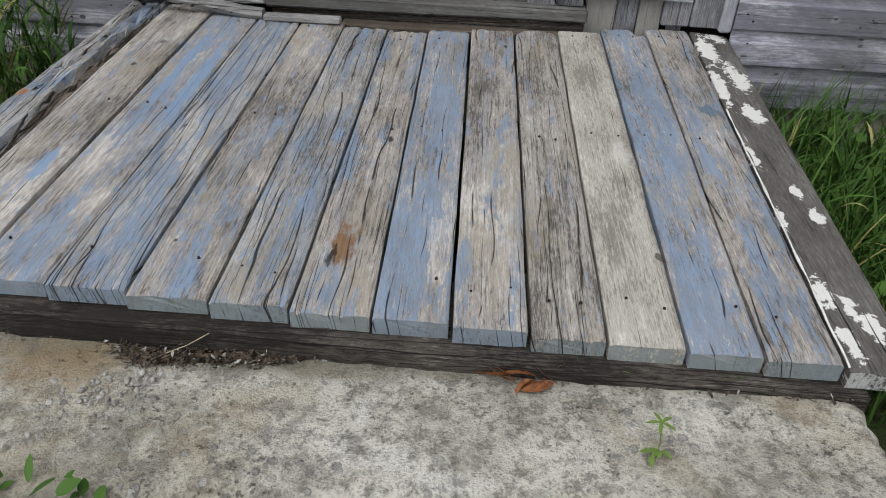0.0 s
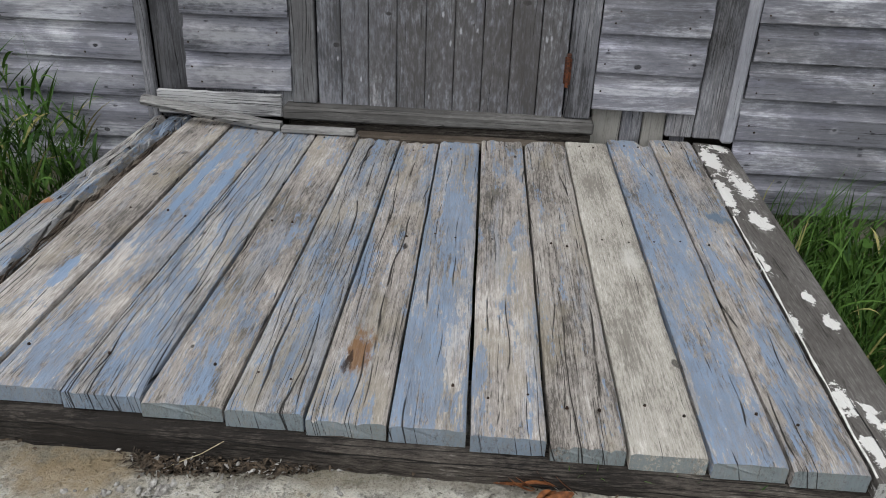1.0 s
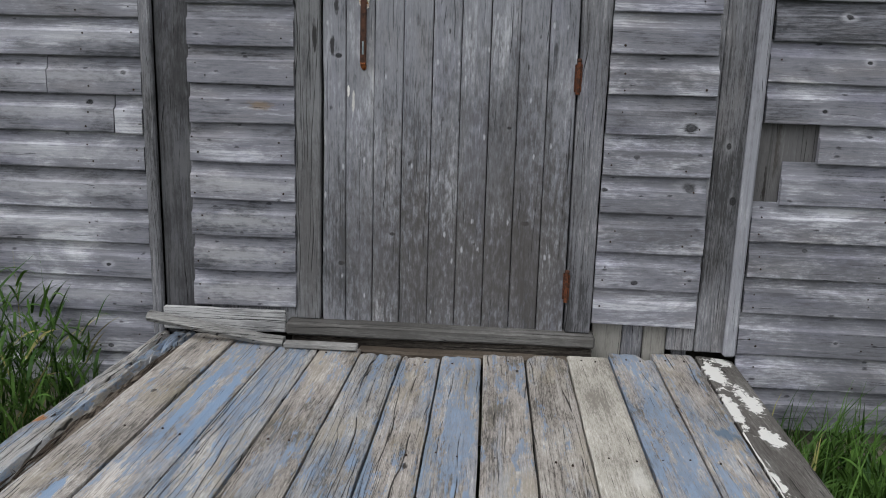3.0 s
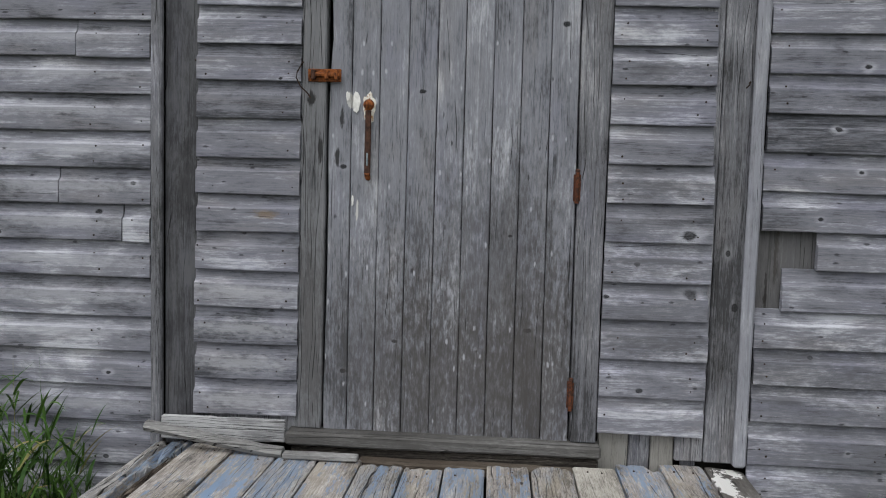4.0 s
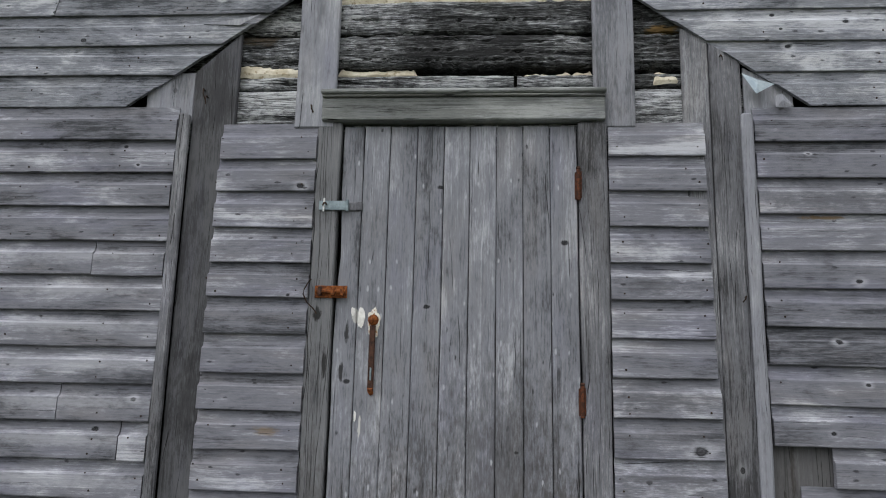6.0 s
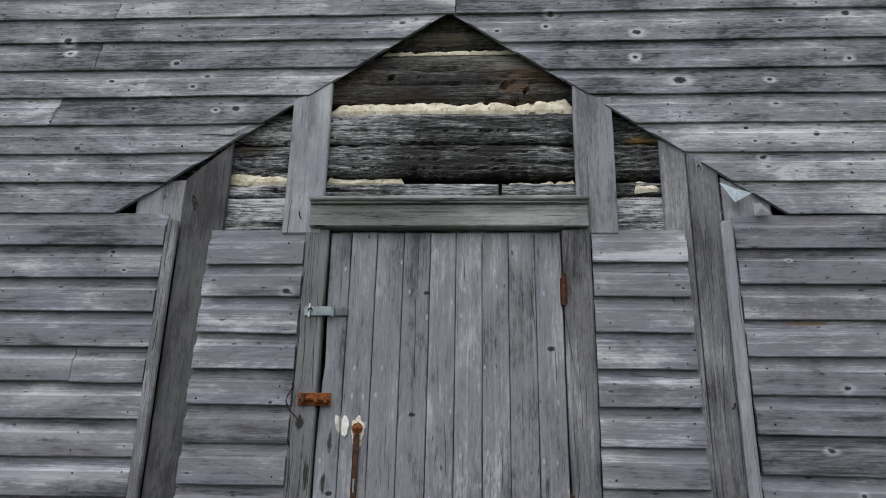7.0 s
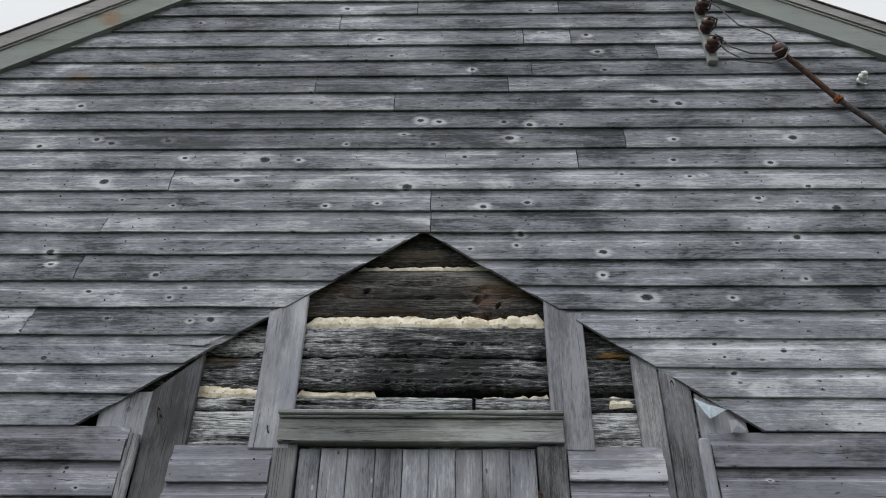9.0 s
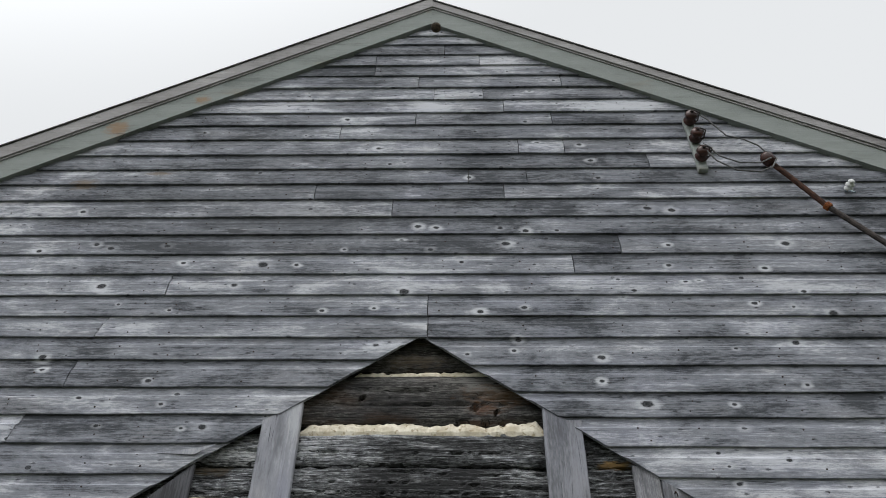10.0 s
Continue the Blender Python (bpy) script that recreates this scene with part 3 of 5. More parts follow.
    h = w.math("ADD", h, w.math("MULTIPLY", w.math("SUBTRACT", 1.0, lump), 1.1))
    return w.finish(c, h, 1.0, 0.012)


def mottled(name, a, b, scale=12.0, rough=0.85, metal=0.0, bump=0.3, third=None):
    w = Mat(name, rough, metal)
    p = w.scatter(11.0)
    n = w.noise(p, scale, 5.0, 0.65)
    c = w.mix(w.step(n, 0.36, 0.64), a, b)
    if third:
        c = w.mix(w.step(w.noise(p, scale * 2.7, 4.0), 0.55, 0.66), c, third)
    return w.finish(c, w.noise(p, scale * 5, 4.0), bump, 0.003)


def foliage(name, a, b, dry=None):
    w = Mat(name, 0.6, 0.0, 0.15)
    r = node(w.t, "ShaderNodeNewGeometry").outputs["Random Per Island"]
    c = w.mix(r, a, b)
    if dry:
        c = w.mix(w.step(r, 0.955, 0.965), c, dry)
    c = w.mix(w.step(w.noise(w.obj, 30.0, 2.0), 0.4, 0.7, 0.0, 0.35), c, b)
    w.b.inputs["Subsurface Weight"].default_value = 0.0
    w.b.inputs["Transmission Weight"].default_value = 0.0
    return w.finish(c)


M_CONCRETE = concrete()
M_CHINK = mottled("cream_chinking", (0.50, 0.44, 0.33), (0.74, 0.69, 0.58), 18.0, third=(0.36, 0.30, 0.20))
M_CORE = mottled("dark_inner_boards", (0.02, 0.018, 0.016), (0.05, 0.045, 0.04), 9.0)
M_RUST = mottled("rusted_iron", (0.10, 0.032, 0.012), (0.27, 0.085, 0.022), 60.0, 0.9, 0.15, third=(0.045, 0.02, 0.012))
M_RUST_DARK = mottled("dark_rusted_iron", (0.032, 0.017, 0.013), (0.085, 0.040, 0.026), 50.0, 0.85, 0.2)
M_IRON = mottled("dark_iron", (0.030, 0.026, 0.026), (0.075, 0.062, 0.058), 40.0, 0.7, 0.3)
M_HINGE = mottled("brown_rusted_hinge", (0.045, 0.019, 0.012), (0.12, 0.040, 0.018), 70.0, 0.9, 0.15, third=(0.03, 0.02, 0.017))
M_ZINC = mottled("galvanised_steel", (0.15, 0.19, 0.21), (0.24, 0.29, 0.31), 40.0, 0.5, 0.55, 0.1)
M_NAIL = mottled("old_nail", (0.012, 0.010, 0.009), (0.05, 0.028, 0.018), 200.0, 0.8, 0.3)
M_WHITE = mottled("old_white_paint", (0.58, 0.57, 0.54), (0.76, 0.75, 0.72), 30.0, 0.6)
M_FLAKE = mottled("rusty_white_paint", (0.60, 0.57, 0.50), (0.72, 0.70, 0.65), 45.0, 0.7, third=(0.33, 0.15, 0.05))
M_SHINGLE = mottled("dark_roofing", (0.035, 0.033, 0.033), (0.075, 0.072, 0.070), 25.0)
M_STONE = mottled("foundation_stone", (0.22, 0.20, 0.165), (0.36, 0.33, 0.28), 7.0)
M_FLASH = mottled("bluish_tin", (0.24, 0.29, 0.33), (0.38, 0.44, 0.48), 20.0, 0.45, 0.4, 0.1)
M_CERAMIC = mottled("brown_glazed_ceramic", (0.030, 0.014, 0.012), (0.065, 0.028, 0.022), 12.0, 0.25, 0.0, 0.02)
M_PORCELAIN = mottled("white_porcelain", (0.62, 0.63, 0.63), (0.74, 0.75, 0.75), 12.0, 0.3, 0.0, 0.02)
M_WIRE = mottled("grey_cable", (0.06, 0.06, 0.06), (0.13, 0.13, 0.13), 40.0, 0.6)
M_SOIL = mottled("grassy_soil", (0.022, 0.026, 0.010), (0.050, 0.062, 0.022), 14.0, 0.95, 0.0, 0.8, third=(0.05, 0.065, 0.022))
M_PEBBLE = mottled("pale_pebble", (0.16, 0.15, 0.14), (0.36, 0.35, 0.33), 60.0)
M_LITTER = mottled("dark_leaf_litter", (0.020, 0.015, 0.011), (0.085, 0.062, 0.042), 60.0)
M_DEADLEAF = mottled("dry_brown_leaf", (0.085, 0.030, 0.012), (0.25, 0.095, 0.035), 55.0, 0.7)
M_GRASS = foliage("green_grass", (0.010, 0.034, 0.006), (0.070, 0.140, 0.026), (0.28, 0.25, 0.10))
M_LEAF = foliage("green_leaf", (0.016, 0.042, 0.008), (0.060, 0.125, 0.022))
M_SPROUT = foliage("young_leaf", (0.075, 0.13, 0.028), (0.13, 0.19, 0.045), (0.42, 0.33, 0.06))
M_STRAW = mottled("dry_straw", (0.30, 0.25, 0.16), (0.42, 0.36, 0.25), 50.0)


# ---- mesh helpers ----
def part(name, verts, faces, mat, parent=None, label="", smooth=False):
    me = bpy.data.meshes.new(name)
    me.from_pydata([tuple(v) for v in verts], [], faces)
    me.materials.append(mat)
    me.validate()
    if smooth:
        me.polygons.foreach_set("use_smooth", [True] * len(me.polygons))
    me.update()
    ob = new(name, me)
    ob.parent = parent
    if label:
        tagged(ob, label)
    return ob


def bm_part(name, bm, mat, parent=None, label="", smooth=False):
    me = bpy.data.meshes.new(name)
    bmesh.ops.recalc_face_normals(bm, faces=bm.faces)
    bm.to_mesh(me)
    bm.free()
    me.materials.append(mat)
    if smooth:
        me.polygons.foreach_set("use_smooth", [True] * len(me.polygons))
    ob = new(name, me)
    ob.parent = parent
    if label:
        tagged(ob, label)
    return ob


def thing(name, label, category, group="", at=(0, 0, 0)):
    ob = new(name)
    ob.empty_display_size = 0.05
    ob.location = at
    return tagged(ob, label, category, group)


def structure(name, label, category):
    ob = new(name)
    ob.empty_display_size = 0.1
    return tagged(ob, label, category, kind="structure")


def board(name, lo, hi, mat, parent=None, label="", bevel=0.004, wobble=0.002, cuts=8, seed=0, top=None):
    """A sawn board between two corners, bevelled, a little crooked along its longest side. top: heights of the ends of a slanting upper edge."""
    lo, hi = Vector(lo), Vector(hi)
    size = hi - lo
    axis = max(range(3), key=lambda i: size[i])
    bm = bmesh.new()
    bmesh.ops.create_cube(bm, size=1.0)
    for v in bm.verts:
        v.co = Vector([lo[i] + (v.co[i] + 0.5) * size[i] for i in range(3)])
    if bevel:
        bmesh.ops.bevel(bm, geom=list(bm.edges), offset=min(bevel, min(size) * 0.3), segments=1, affect="EDGES")
    step = size[axis] / (cuts + 1)
    for i in range(cuts):
        at = Vector(lo)
        at[axis] += step * (i + 1)
        no = Vector((0, 0, 0))
        no[axis] = 1
        bmesh.ops.bisect_plane(bm, geom=list(bm.verts) + list(bm.edges) + list(bm.faces), plane_co=at, plane_no=no)
    others = [i for i in range(3) if i != axis]
    for v in bm.verts:
        s = v.co[axis]
        for k, i in enumerate(others):
            side = 1 if v.co[i] > (lo[i] + hi[i]) / 2 else 0
            v.co[i] += wobble * (noise.noise(Vector((s * 2.3 + seed * 7.1, k * 3.3 + side * 1.7, seed * 1.3))) + 0.5 * noise.noise(Vector((s * 19.0 + seed, k * 5.1 + side * 2.9, 4.0))))
    if top:
        for v in bm.verts:
            if v.co.z > (lo.z + hi.z) / 2 and v.co.z > hi.z - 0.012:
                v.co.z += top[0] + (top[1] - top[0]) * (v.co.x - lo.x) / size.x - hi.z
    return bm_part(name, bm, mat, parent, label)


def tube(points, radius, sides=8):
    """Vertices and faces of a tube along points."""
    verts, faces = [], []
    pts = [Vector(p) for p in points]
    for i, p in enumerate(pts):
        d = (pts[min(i + 1, len(pts) - 1)] - pts[max(i - 1, 0)]).normalized()
        u = d.orthogonal().normalized()
        if abs(d.z) < 0.95:
            u = d.cross(Vector((0, 0, 1))).normalized()
        w = d.cross(u)
        r = radius[i] if isinstance(radius, (list, tuple)) else radius
        for k in range(sides):
            a = 2 * math.pi * k / sides
            verts.append(p + r * (math.cos(a) * u + math.sin(a) * w))
    for i in range(len(pts) - 1):
        for k in range(sides):
            a, b = i * sides + k, i * sides + (k + 1) % sides
            faces.append((a, b, b + sides, a + sides))
    faces.append(tuple(range(sides))[::-1])
    faces.append(tuple((len(pts) - 1) * sides + k for k in range(sides)))
    return verts, faces


def lathe(profile, base, direction, sides=14):
    """Vertices and faces of a turned shape: profile of (radius, height) about a direction."""
    d = Vector(direction).normalized()
    return tube([Vector(base) + d * h for r, h in profile], [r for r, h in profile], sides)


SIDING_LOW, SIDING_HIGH = 0.023, 0.017    # thickness of the siding below and above the porch scar


def siding_piece(x0, x1, z, h, y=0.0, parent=None, cut=None, mat=None, name="clapboard", seed=0, wob=0.0025, thick=SIDING_LOW):
    """One drop-siding board: flat face, hollow cove and thin upper lip. cut(z, side) gives a slanting end."""
    profile = [(0.0, 0.003), (-0.93 * thick, 0.0), (-thick, 0.003), (-thick, h * 0.615), (-0.90 * thick, h * 0.630), (-0.52 * thick, h * 0.674), (-0.36 * thick, h * 0.725), (-0.27 * thick, h * 0.80), (-0.24 * thick, h + 0.006), (0.0, h + 0.006)]
    segs = max(3, min(8, int((x1 - x0) / 0.35)))
    verts, faces = [], []
    n = len(profile)
    tilt = random.uniform(-0.0018, 0.0018)
    for i in range(segs + 1):
        f = i / segs
        for py, pz in profile:
            a = x0 if cut is None or cut[0] is None else max(x0, cut[0](z + pz))
            b = x1 if cut is None or cut[1] is None else min(x1, cut[1](z + pz))
            x = a + (b - a) * f
            dy = wob * noise.noise(Vector((x * 2.1, z * 9.0 + seed, 0.3)))
            dz = 0.0042 * noise.noise(Vector((x * 2.6, z * 11.0 + seed, 7.0))) + tilt * (f - 0.5)
            if pz <= 0.004:
                dz += 0.0015 * noise.noise(Vector((x * 31.0, z * 13.0, 2.0)))
            verts.append((x, y + py + dy, z + pz + dz))
    for i in range(segs):
        for k in range(n):
            a, b = i * n + k, i * n + (k + 1) % n
            faces.append((a, a + n, b + n, b))
    faces.append(tuple(range(n)))
    faces.append(tuple(segs * n + k for k in range(n))[::-1])
    return part(name, verts, faces, mat or M_SIDING, parent)


# ---- the house: plan ----
AX = -0.18                      # x of the gable's axis
X_L, X_R = -3.7, 3.35           # the house's corners
SL_L, SL_R = 0.668, 0.612       # roof slopes
Z_TOP = 5.515                   # siding's peak


def roof_z(x):
    return Z_TOP - (SL_L * (AX - x) if x < AX else SL_R * (x - AX))


def left_of_roof(z):
    return AX - (Z_TOP - z) / SL_L


def right_of_roof(z):
    return AX + (Z_TOP - z) / SL_R


# the scar of the old porch roof
def scar_left(z):
    return -0.18 - (2.975 - z) * 1.42


def scar_right(z):
    return -0.165 + (2.972 - z) * 1.39


# ---- ground ----
bm = bmesh.new()
bmesh.ops.create_grid(bm, x_segments=120, y_segments=120, size=6.0)
for v in bm.verts:
    r = max(abs(v.co.x), abs(v.co.y))
    v.co.z = -0.42 + 0.05 * noise.noise(v.co * 0.9) + 0.02 * noise.noise(v.co * 4.0) - max(0.0, r - 5.0) * 0.02
    if r > 5.9:
        v.co.x *= 200
        v.co.y *= 200
ground = tagged(bm_part("ground", bm, M_SOIL), "dark grassy earth round the house", "ground", kind="structure")

# ---- house shell ----
shell = structure("wall_front", "grey weathered log and clapboard gable wall of an old house", "wall")


def prism(name, outline, y0, y1, mat, parent, label=""):
    n = len(outline)
    verts = [(x, y0, z) for x, z in outline] + [(x, y1, z) for x, z in outline]
    faces = [tuple(range(n)), tuple(range(2 * n - 1, n - 1, -1))] + [((i + 1) % n, i, n + i, n + (i + 1) % n) for i in range(n)]
    return part(name, verts, faces, mat, parent, label)


prism("inner_wall", [(X_L, -0.35), (X_R, -0.35), (X_R, roof_z(X_R) - 0.02), (AX, Z_TOP - 0.02), (X_L, roof_z(X_L) - 0.02)], 0.16, 0.34, M_CORE, shell)
for nm, x in (("wall_left", X_L), ("wall_right", X_R - 0.16)):
    tagged(board(nm, (x, 0.34, -0.35), (x + 0.16, 6.8, roof_z(x) - 0.05), M_SIDING, None, cuts=3), "grey weathered side wall of the house", "wall", kind="structure")
tagged(prism("wall_back", [(X_L, -0.35), (X_R, -0.35), (X_R, roof_z(X_R) - 0.02), (AX, Z_TOP - 0.02), (X_L, roof_z(X_L) - 0.02)], 6.8, 6.95, M_SIDING, None), "grey weathered rear wall of the house", "wall", kind="structure")
foundation = tagged(board("foundation", (X_L + 0.02, 0.02, -0.75), (X_R - 0.02, 0.30, -0.10), M_STONE, None, bevel=0.01, wobble=0.012, cuts=30), "low pale stone foundation under the siding", "foundation", kind="structure")

# roof slabs, fascia and soffit
roof = thing("roof", "dark shingled gable roof with grey fascia and pale frieze boards", "roof", at=(0, 0, 0))
roof["kind"] = "structure"
for side in (-1, 1):
    xe = X_L - 0.25 if side < 0 else X_R + 0.25
    ze = roof_z(xe)
    sl = SL_L if side < 0 else SL_R
    def slab(name, dz0, dz1, y0, y1, mat, label=""):
        n = 14
        verts, faces = [], []
        for i in range(n + 1):
            x = AX + (xe - AX) * i / n
            z = Z_TOP - sl * abs(x - AX)
            j = 0.003 * noise.noise(Vector((x * 3, y0 * 9, side)))
            for yy, dz in ((y0, dz0), (y1, dz0), (y1, dz1), (y0, dz1)):
                verts.append((x, yy + j, z + dz + j))
        for i in range(n):
            for k in range(4):
                a, b = i * 4 + k, i * 4 + (k + 1) % 4
                faces.append((a, b, b + 4, a + 4))
        faces += [(3, 2, 1, 0), tuple(n * 4 + k for k in range(4))]
        return part(name, verts, faces, mat, roof, label)
    slab("frieze", -0.004, 0.184, -0.040, 0.02, M_SOFFIT, "pale grey-green painted frieze board with rust stains")
    slab("bed_moulding", 0.172, 0.186, -0.047, -0.041, M_FASCIA)
    rim = 0.298 if side < 0 else 0.256
    slab("fascia", 0.187, rim, -0.056, 0.02, M_FASCIA, "bare weathered fascia board")
    slab("roofing", rim + 0.002, rim + 0.012, -0.064, 7.0, M_SHINGLE, "dark roof covering")

# ---- outer siding, course by course ----
LEFT_Z = [1.924, 1.794, 1.662, 1.526, 1.395, 1.264, 1.133, 0.998, 0.866, 0.730, 0.601, 0.454, 0.327, 0.197, 0.062, -0.100, -0.240]
RIGHT_Z = [1.916, 1.777, 1.645, 1.513, 1.379, 1.244, 1.113, 0.979, 0.844, 0.712, 0.569, 0.436, 0.304, 0.173, 0.020, -0.105, -0.262]
SCAR_L = [2.849, 2.712, 2.582, 2.451, 2.321, 2.195, 2.062]
SCAR_R = [2.822, 2.689, 2.570, 2.440, 2.311, 2.187, 2.051]
GABLE_Z = [2.968, 3.087, 3.210, 3.338, 3.466, 3.598, 3.722, 3.850, 3.970, 4.089, 4.210, 4.338, 4.468, 4.584, 4.708, 4.830, 4.955, 5.065, 5.184, 5.300, 5.405]
TRIM_L, TRIM_R = -1.252, 0.907  # where the lower siding ends beside the porch scar

# end joints between boards of one course, by course
JOINT_L = {1.395: [-1.53], 0.866: [-1.60], 0.730: [-1.36], 1.794: [-2.1], 0.327: [-2.2]}
JOINT_GL = {2.712: [(-1.670, 0.08)], 2.451: [(-1.813, 0.20)], 2.321: [-2.35]}
JOINT_G = {2.968: [-0.144, (-1.623, 0.28)], 3.087: [-0.147], 3.210: [(-1.367, 0.01)], 3.338: [0.54], 3.466: [0.778], 3.722: [-0.345], 3.850: [0.231, -0.756], 3.970: [0.356, 0.047], 4.089: [1.018], 4.210: [0.325, 0.577], 4.338: [-0.675], 4.468: [0.53, -0.251], 4.584: [0.259], 4.708: [-0.151, 0.142], 4.830: [-0.246, 0.616], 4.955: [-0.52], 5.065: [0.126, -0.522], 5.184: [-0.092]}  # (foot, lean) for a slanting cut


def joint_foot(j):
    return j[0] if isinstance(j, tuple) else j


def joint_line(j, z, side):
    """Where the board beside a joint ends, by height."""
    x, lean = j if isinstance(j, tuple) else (j, 0.0)
    return lambda q: x + lean * (q - z) + side * 0.0020


def course(x0, x1, z, top, joints, parent, cut=None, mat=None, seed=0):
    inner = sorted((j for j in joints if x0 + 0.1 < joint_foot(j) < x1 - 0.1), key=joint_foot)
    low = [cut[0] if cut else None] + [joint_line(j, z, 1) for j in inner]
    high = [joint_line(j, z, -1) for j in inner] + [cut[1] if cut else None]
    for i in range(len(inner) + 1):
        a = x0 if i == 0 else joint_foot(inner[i - 1]) - 0.05
        b = x1 if i == len(inner) else joint_foot(inner[i]) + 0.05
        siding_piece(a, b, z, top - z, 0.0, parent, (low[i], high[i]), mat, seed=seed + i, thick=SIDING_HIGH if z > 2.0 else SIDING_LOW)


random.seed(3)
for i, z in enumerate(LEFT_Z):
    top = LEFT_Z[i - 1] if i else 2.055
    course(X_L, TRIM_L + random.uniform(-0.006, 0.002), z, top, JOINT_L.get(z, []), shell, seed=i)
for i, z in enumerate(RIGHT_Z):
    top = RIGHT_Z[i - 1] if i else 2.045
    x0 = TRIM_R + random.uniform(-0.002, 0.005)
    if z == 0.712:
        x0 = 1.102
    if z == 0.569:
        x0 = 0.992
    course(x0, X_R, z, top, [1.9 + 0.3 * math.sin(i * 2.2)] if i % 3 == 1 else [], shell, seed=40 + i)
for i, z in enumerate(SCAR_L):
    top = SCAR_L[i - 1] if i else 2.968
    course(X_L, 5.0, z, top, JOINT_GL.get(z, []), shell, (None, scar_left), M_SCAR, 80 + i)
for i, z in enumerate(SCAR_R):
    top = SCAR_R[i - 1] if i else 2.968
    course(-5.0, X_R, z, top, [], shell, (scar_right, None), M_SCAR, 120 + i)
for i, z in enumerate(GABLE_Z):
    top = GABLE_Z[i + 1] if i + 1 < len(GABLE_Z) else 5.50
    course(max(X_L, left_of_roof(z)), min(X_R, right_of_roof(z)), z, top, JOINT_G.get(z, []), shell,
           (lambda q: left_of_roof(min(q, Z_TOP - 0.01)), lambda q: right_of_roof(min(q, Z_TOP - 0.01))) if z > 3.2 else None, M_SCAR if z < 2.97 else M_GABLE if z < 3.4 else M_PEAK, 160 + i)

# ---- inside the porch scar: logs and chinking, post boards, studs, inner siding ----
def hewn_log(x0, x1, z0, z1, y, mat, seed, holes=(), rag=0.007):
    """A log hewn flat: wavy face with drying furrows, ragged arrises and rotted holes of x, z, half width, half height."""
    n, rows = int((x1 - x0) / 0.011), 14
    verts, faces = [], []
    for i in range(n + 1):
        x = x0 + (x1 - x0) * i / n
        zt = z1 + rag * noise.noise(Vector((x * 4.5, seed, 0))) + 0.6 * rag * noise.noise(Vector((x * 21, seed, 2)))
        zb = z0 + rag * noise.noise(Vector((x * 5.5, seed, 8))) + 0.9 * rag * noise.noise(Vector((x * 25, seed, 5)))
        for k in range(rows + 1):
            u = k / rows
            z = zb + (zt - zb) * u
            yy = y + 0.016 * (2 * u - 1) ** 6 + 0.009 * noise.noise(Vector((x * 1.3, z * 13, seed))) + 0.004 * noise.noise(Vector((x * 4.0, z * 60, seed)))
            furrow = abs(noise.noise(Vector((x * 0.9, z * 24, seed + 5.5))))
            if furrow < 0.09:
                yy += 0.014 * (1 - furrow / 0.09)
            for hx, hz, rx, rz in holes:
                d = math.hypot((x - hx) / rx, (z - hz) / rz) + 0.5 * noise.noise(Vector((x * 40, z * 60, 3)))
                if d < 1:
                    yy += 0.040 * (1 - d) ** 0.6
            verts.append((x, yy, z))
        verts += [(x, 0.16, zt), (x, 0.16, zb)]
    m = rows + 3
    for i in range(n):
        for k in range(m):
            a, b = i * m + k, i * m + (k + 1) % m
            faces.append((a, a + m, b + m, b))
    faces += [tuple(range(m)), tuple(n * m + k for k in range(m - 1, -1, -1))]
    return part("log", verts, faces, mat, shell)


HOLES = [(0.059, 2.640, 0.024, 0.010), (0.145, 2.618, 0.012, 0.007), (-0.414, 2.689, 0.014, 0.005), (-0.295, 2.681, 0.014, 0.005), (-0.47, 2.60, 0.03, 0.004)]
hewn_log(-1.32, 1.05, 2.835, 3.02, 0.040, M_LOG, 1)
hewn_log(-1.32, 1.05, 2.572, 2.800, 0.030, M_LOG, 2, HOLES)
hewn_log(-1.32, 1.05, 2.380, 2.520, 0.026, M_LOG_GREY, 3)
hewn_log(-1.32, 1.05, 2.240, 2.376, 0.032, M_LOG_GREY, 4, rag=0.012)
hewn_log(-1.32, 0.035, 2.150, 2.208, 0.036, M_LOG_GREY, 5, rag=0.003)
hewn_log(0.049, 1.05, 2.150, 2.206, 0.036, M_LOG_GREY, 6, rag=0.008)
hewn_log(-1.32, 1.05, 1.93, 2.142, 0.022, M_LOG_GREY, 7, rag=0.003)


def chinking(name, x0, x1, z0, z1, y, seed):
    """A lumpy strip of mortar between two logs."""
    n = int((x1 - x0) / 0.006)
    verts, faces = [], []
    for i in range(n + 1):
        x = x0 + (x1 - x0) * i / n
        lump = math.floor(3 * noise.noise(Vector((x * 13, seed, 0)))) / 3
        t = z1 + 0.012 * lump + 0.010 * noise.noise(Vector((x * 37, seed, 3)))
        b = z0 - 0.006 + 0.008 * noise.noise(Vector((x * 15, seed, 5)))
        fade = min(1.0, 16 * min(i, n - i) / n + 0.25) * (0.95 + 0.45 * noise.noise(Vector((x * 5, seed, 12))))
        t = b + max(0.004, (t - b) * fade)
        f = y + 0.010 + 0.007 * noise.noise(Vector((x * 31, seed, 9)))
        verts += [(x, f + 0.006, b), (x, f, (b * 2 + t) / 3), (x, f + 0.002, (b + 2 * t) / 3), (x, f + 0.012, t), (x, 0.16, t), (x, 0.16, b)]
    for i in range(n):
        for k in range(6):
            a, c = i * 6 + k, i * 6 + (k + 1) % 6
            faces.append((a, a + 6, c + 6, c))
    faces += [(0, 1, 2, 3, 4, 5), tuple(n * 6 + k for k in range(5, -1, -1))]
    return part(name, verts, faces, M_CHINK, shell, "crumbling cream lime chinking")


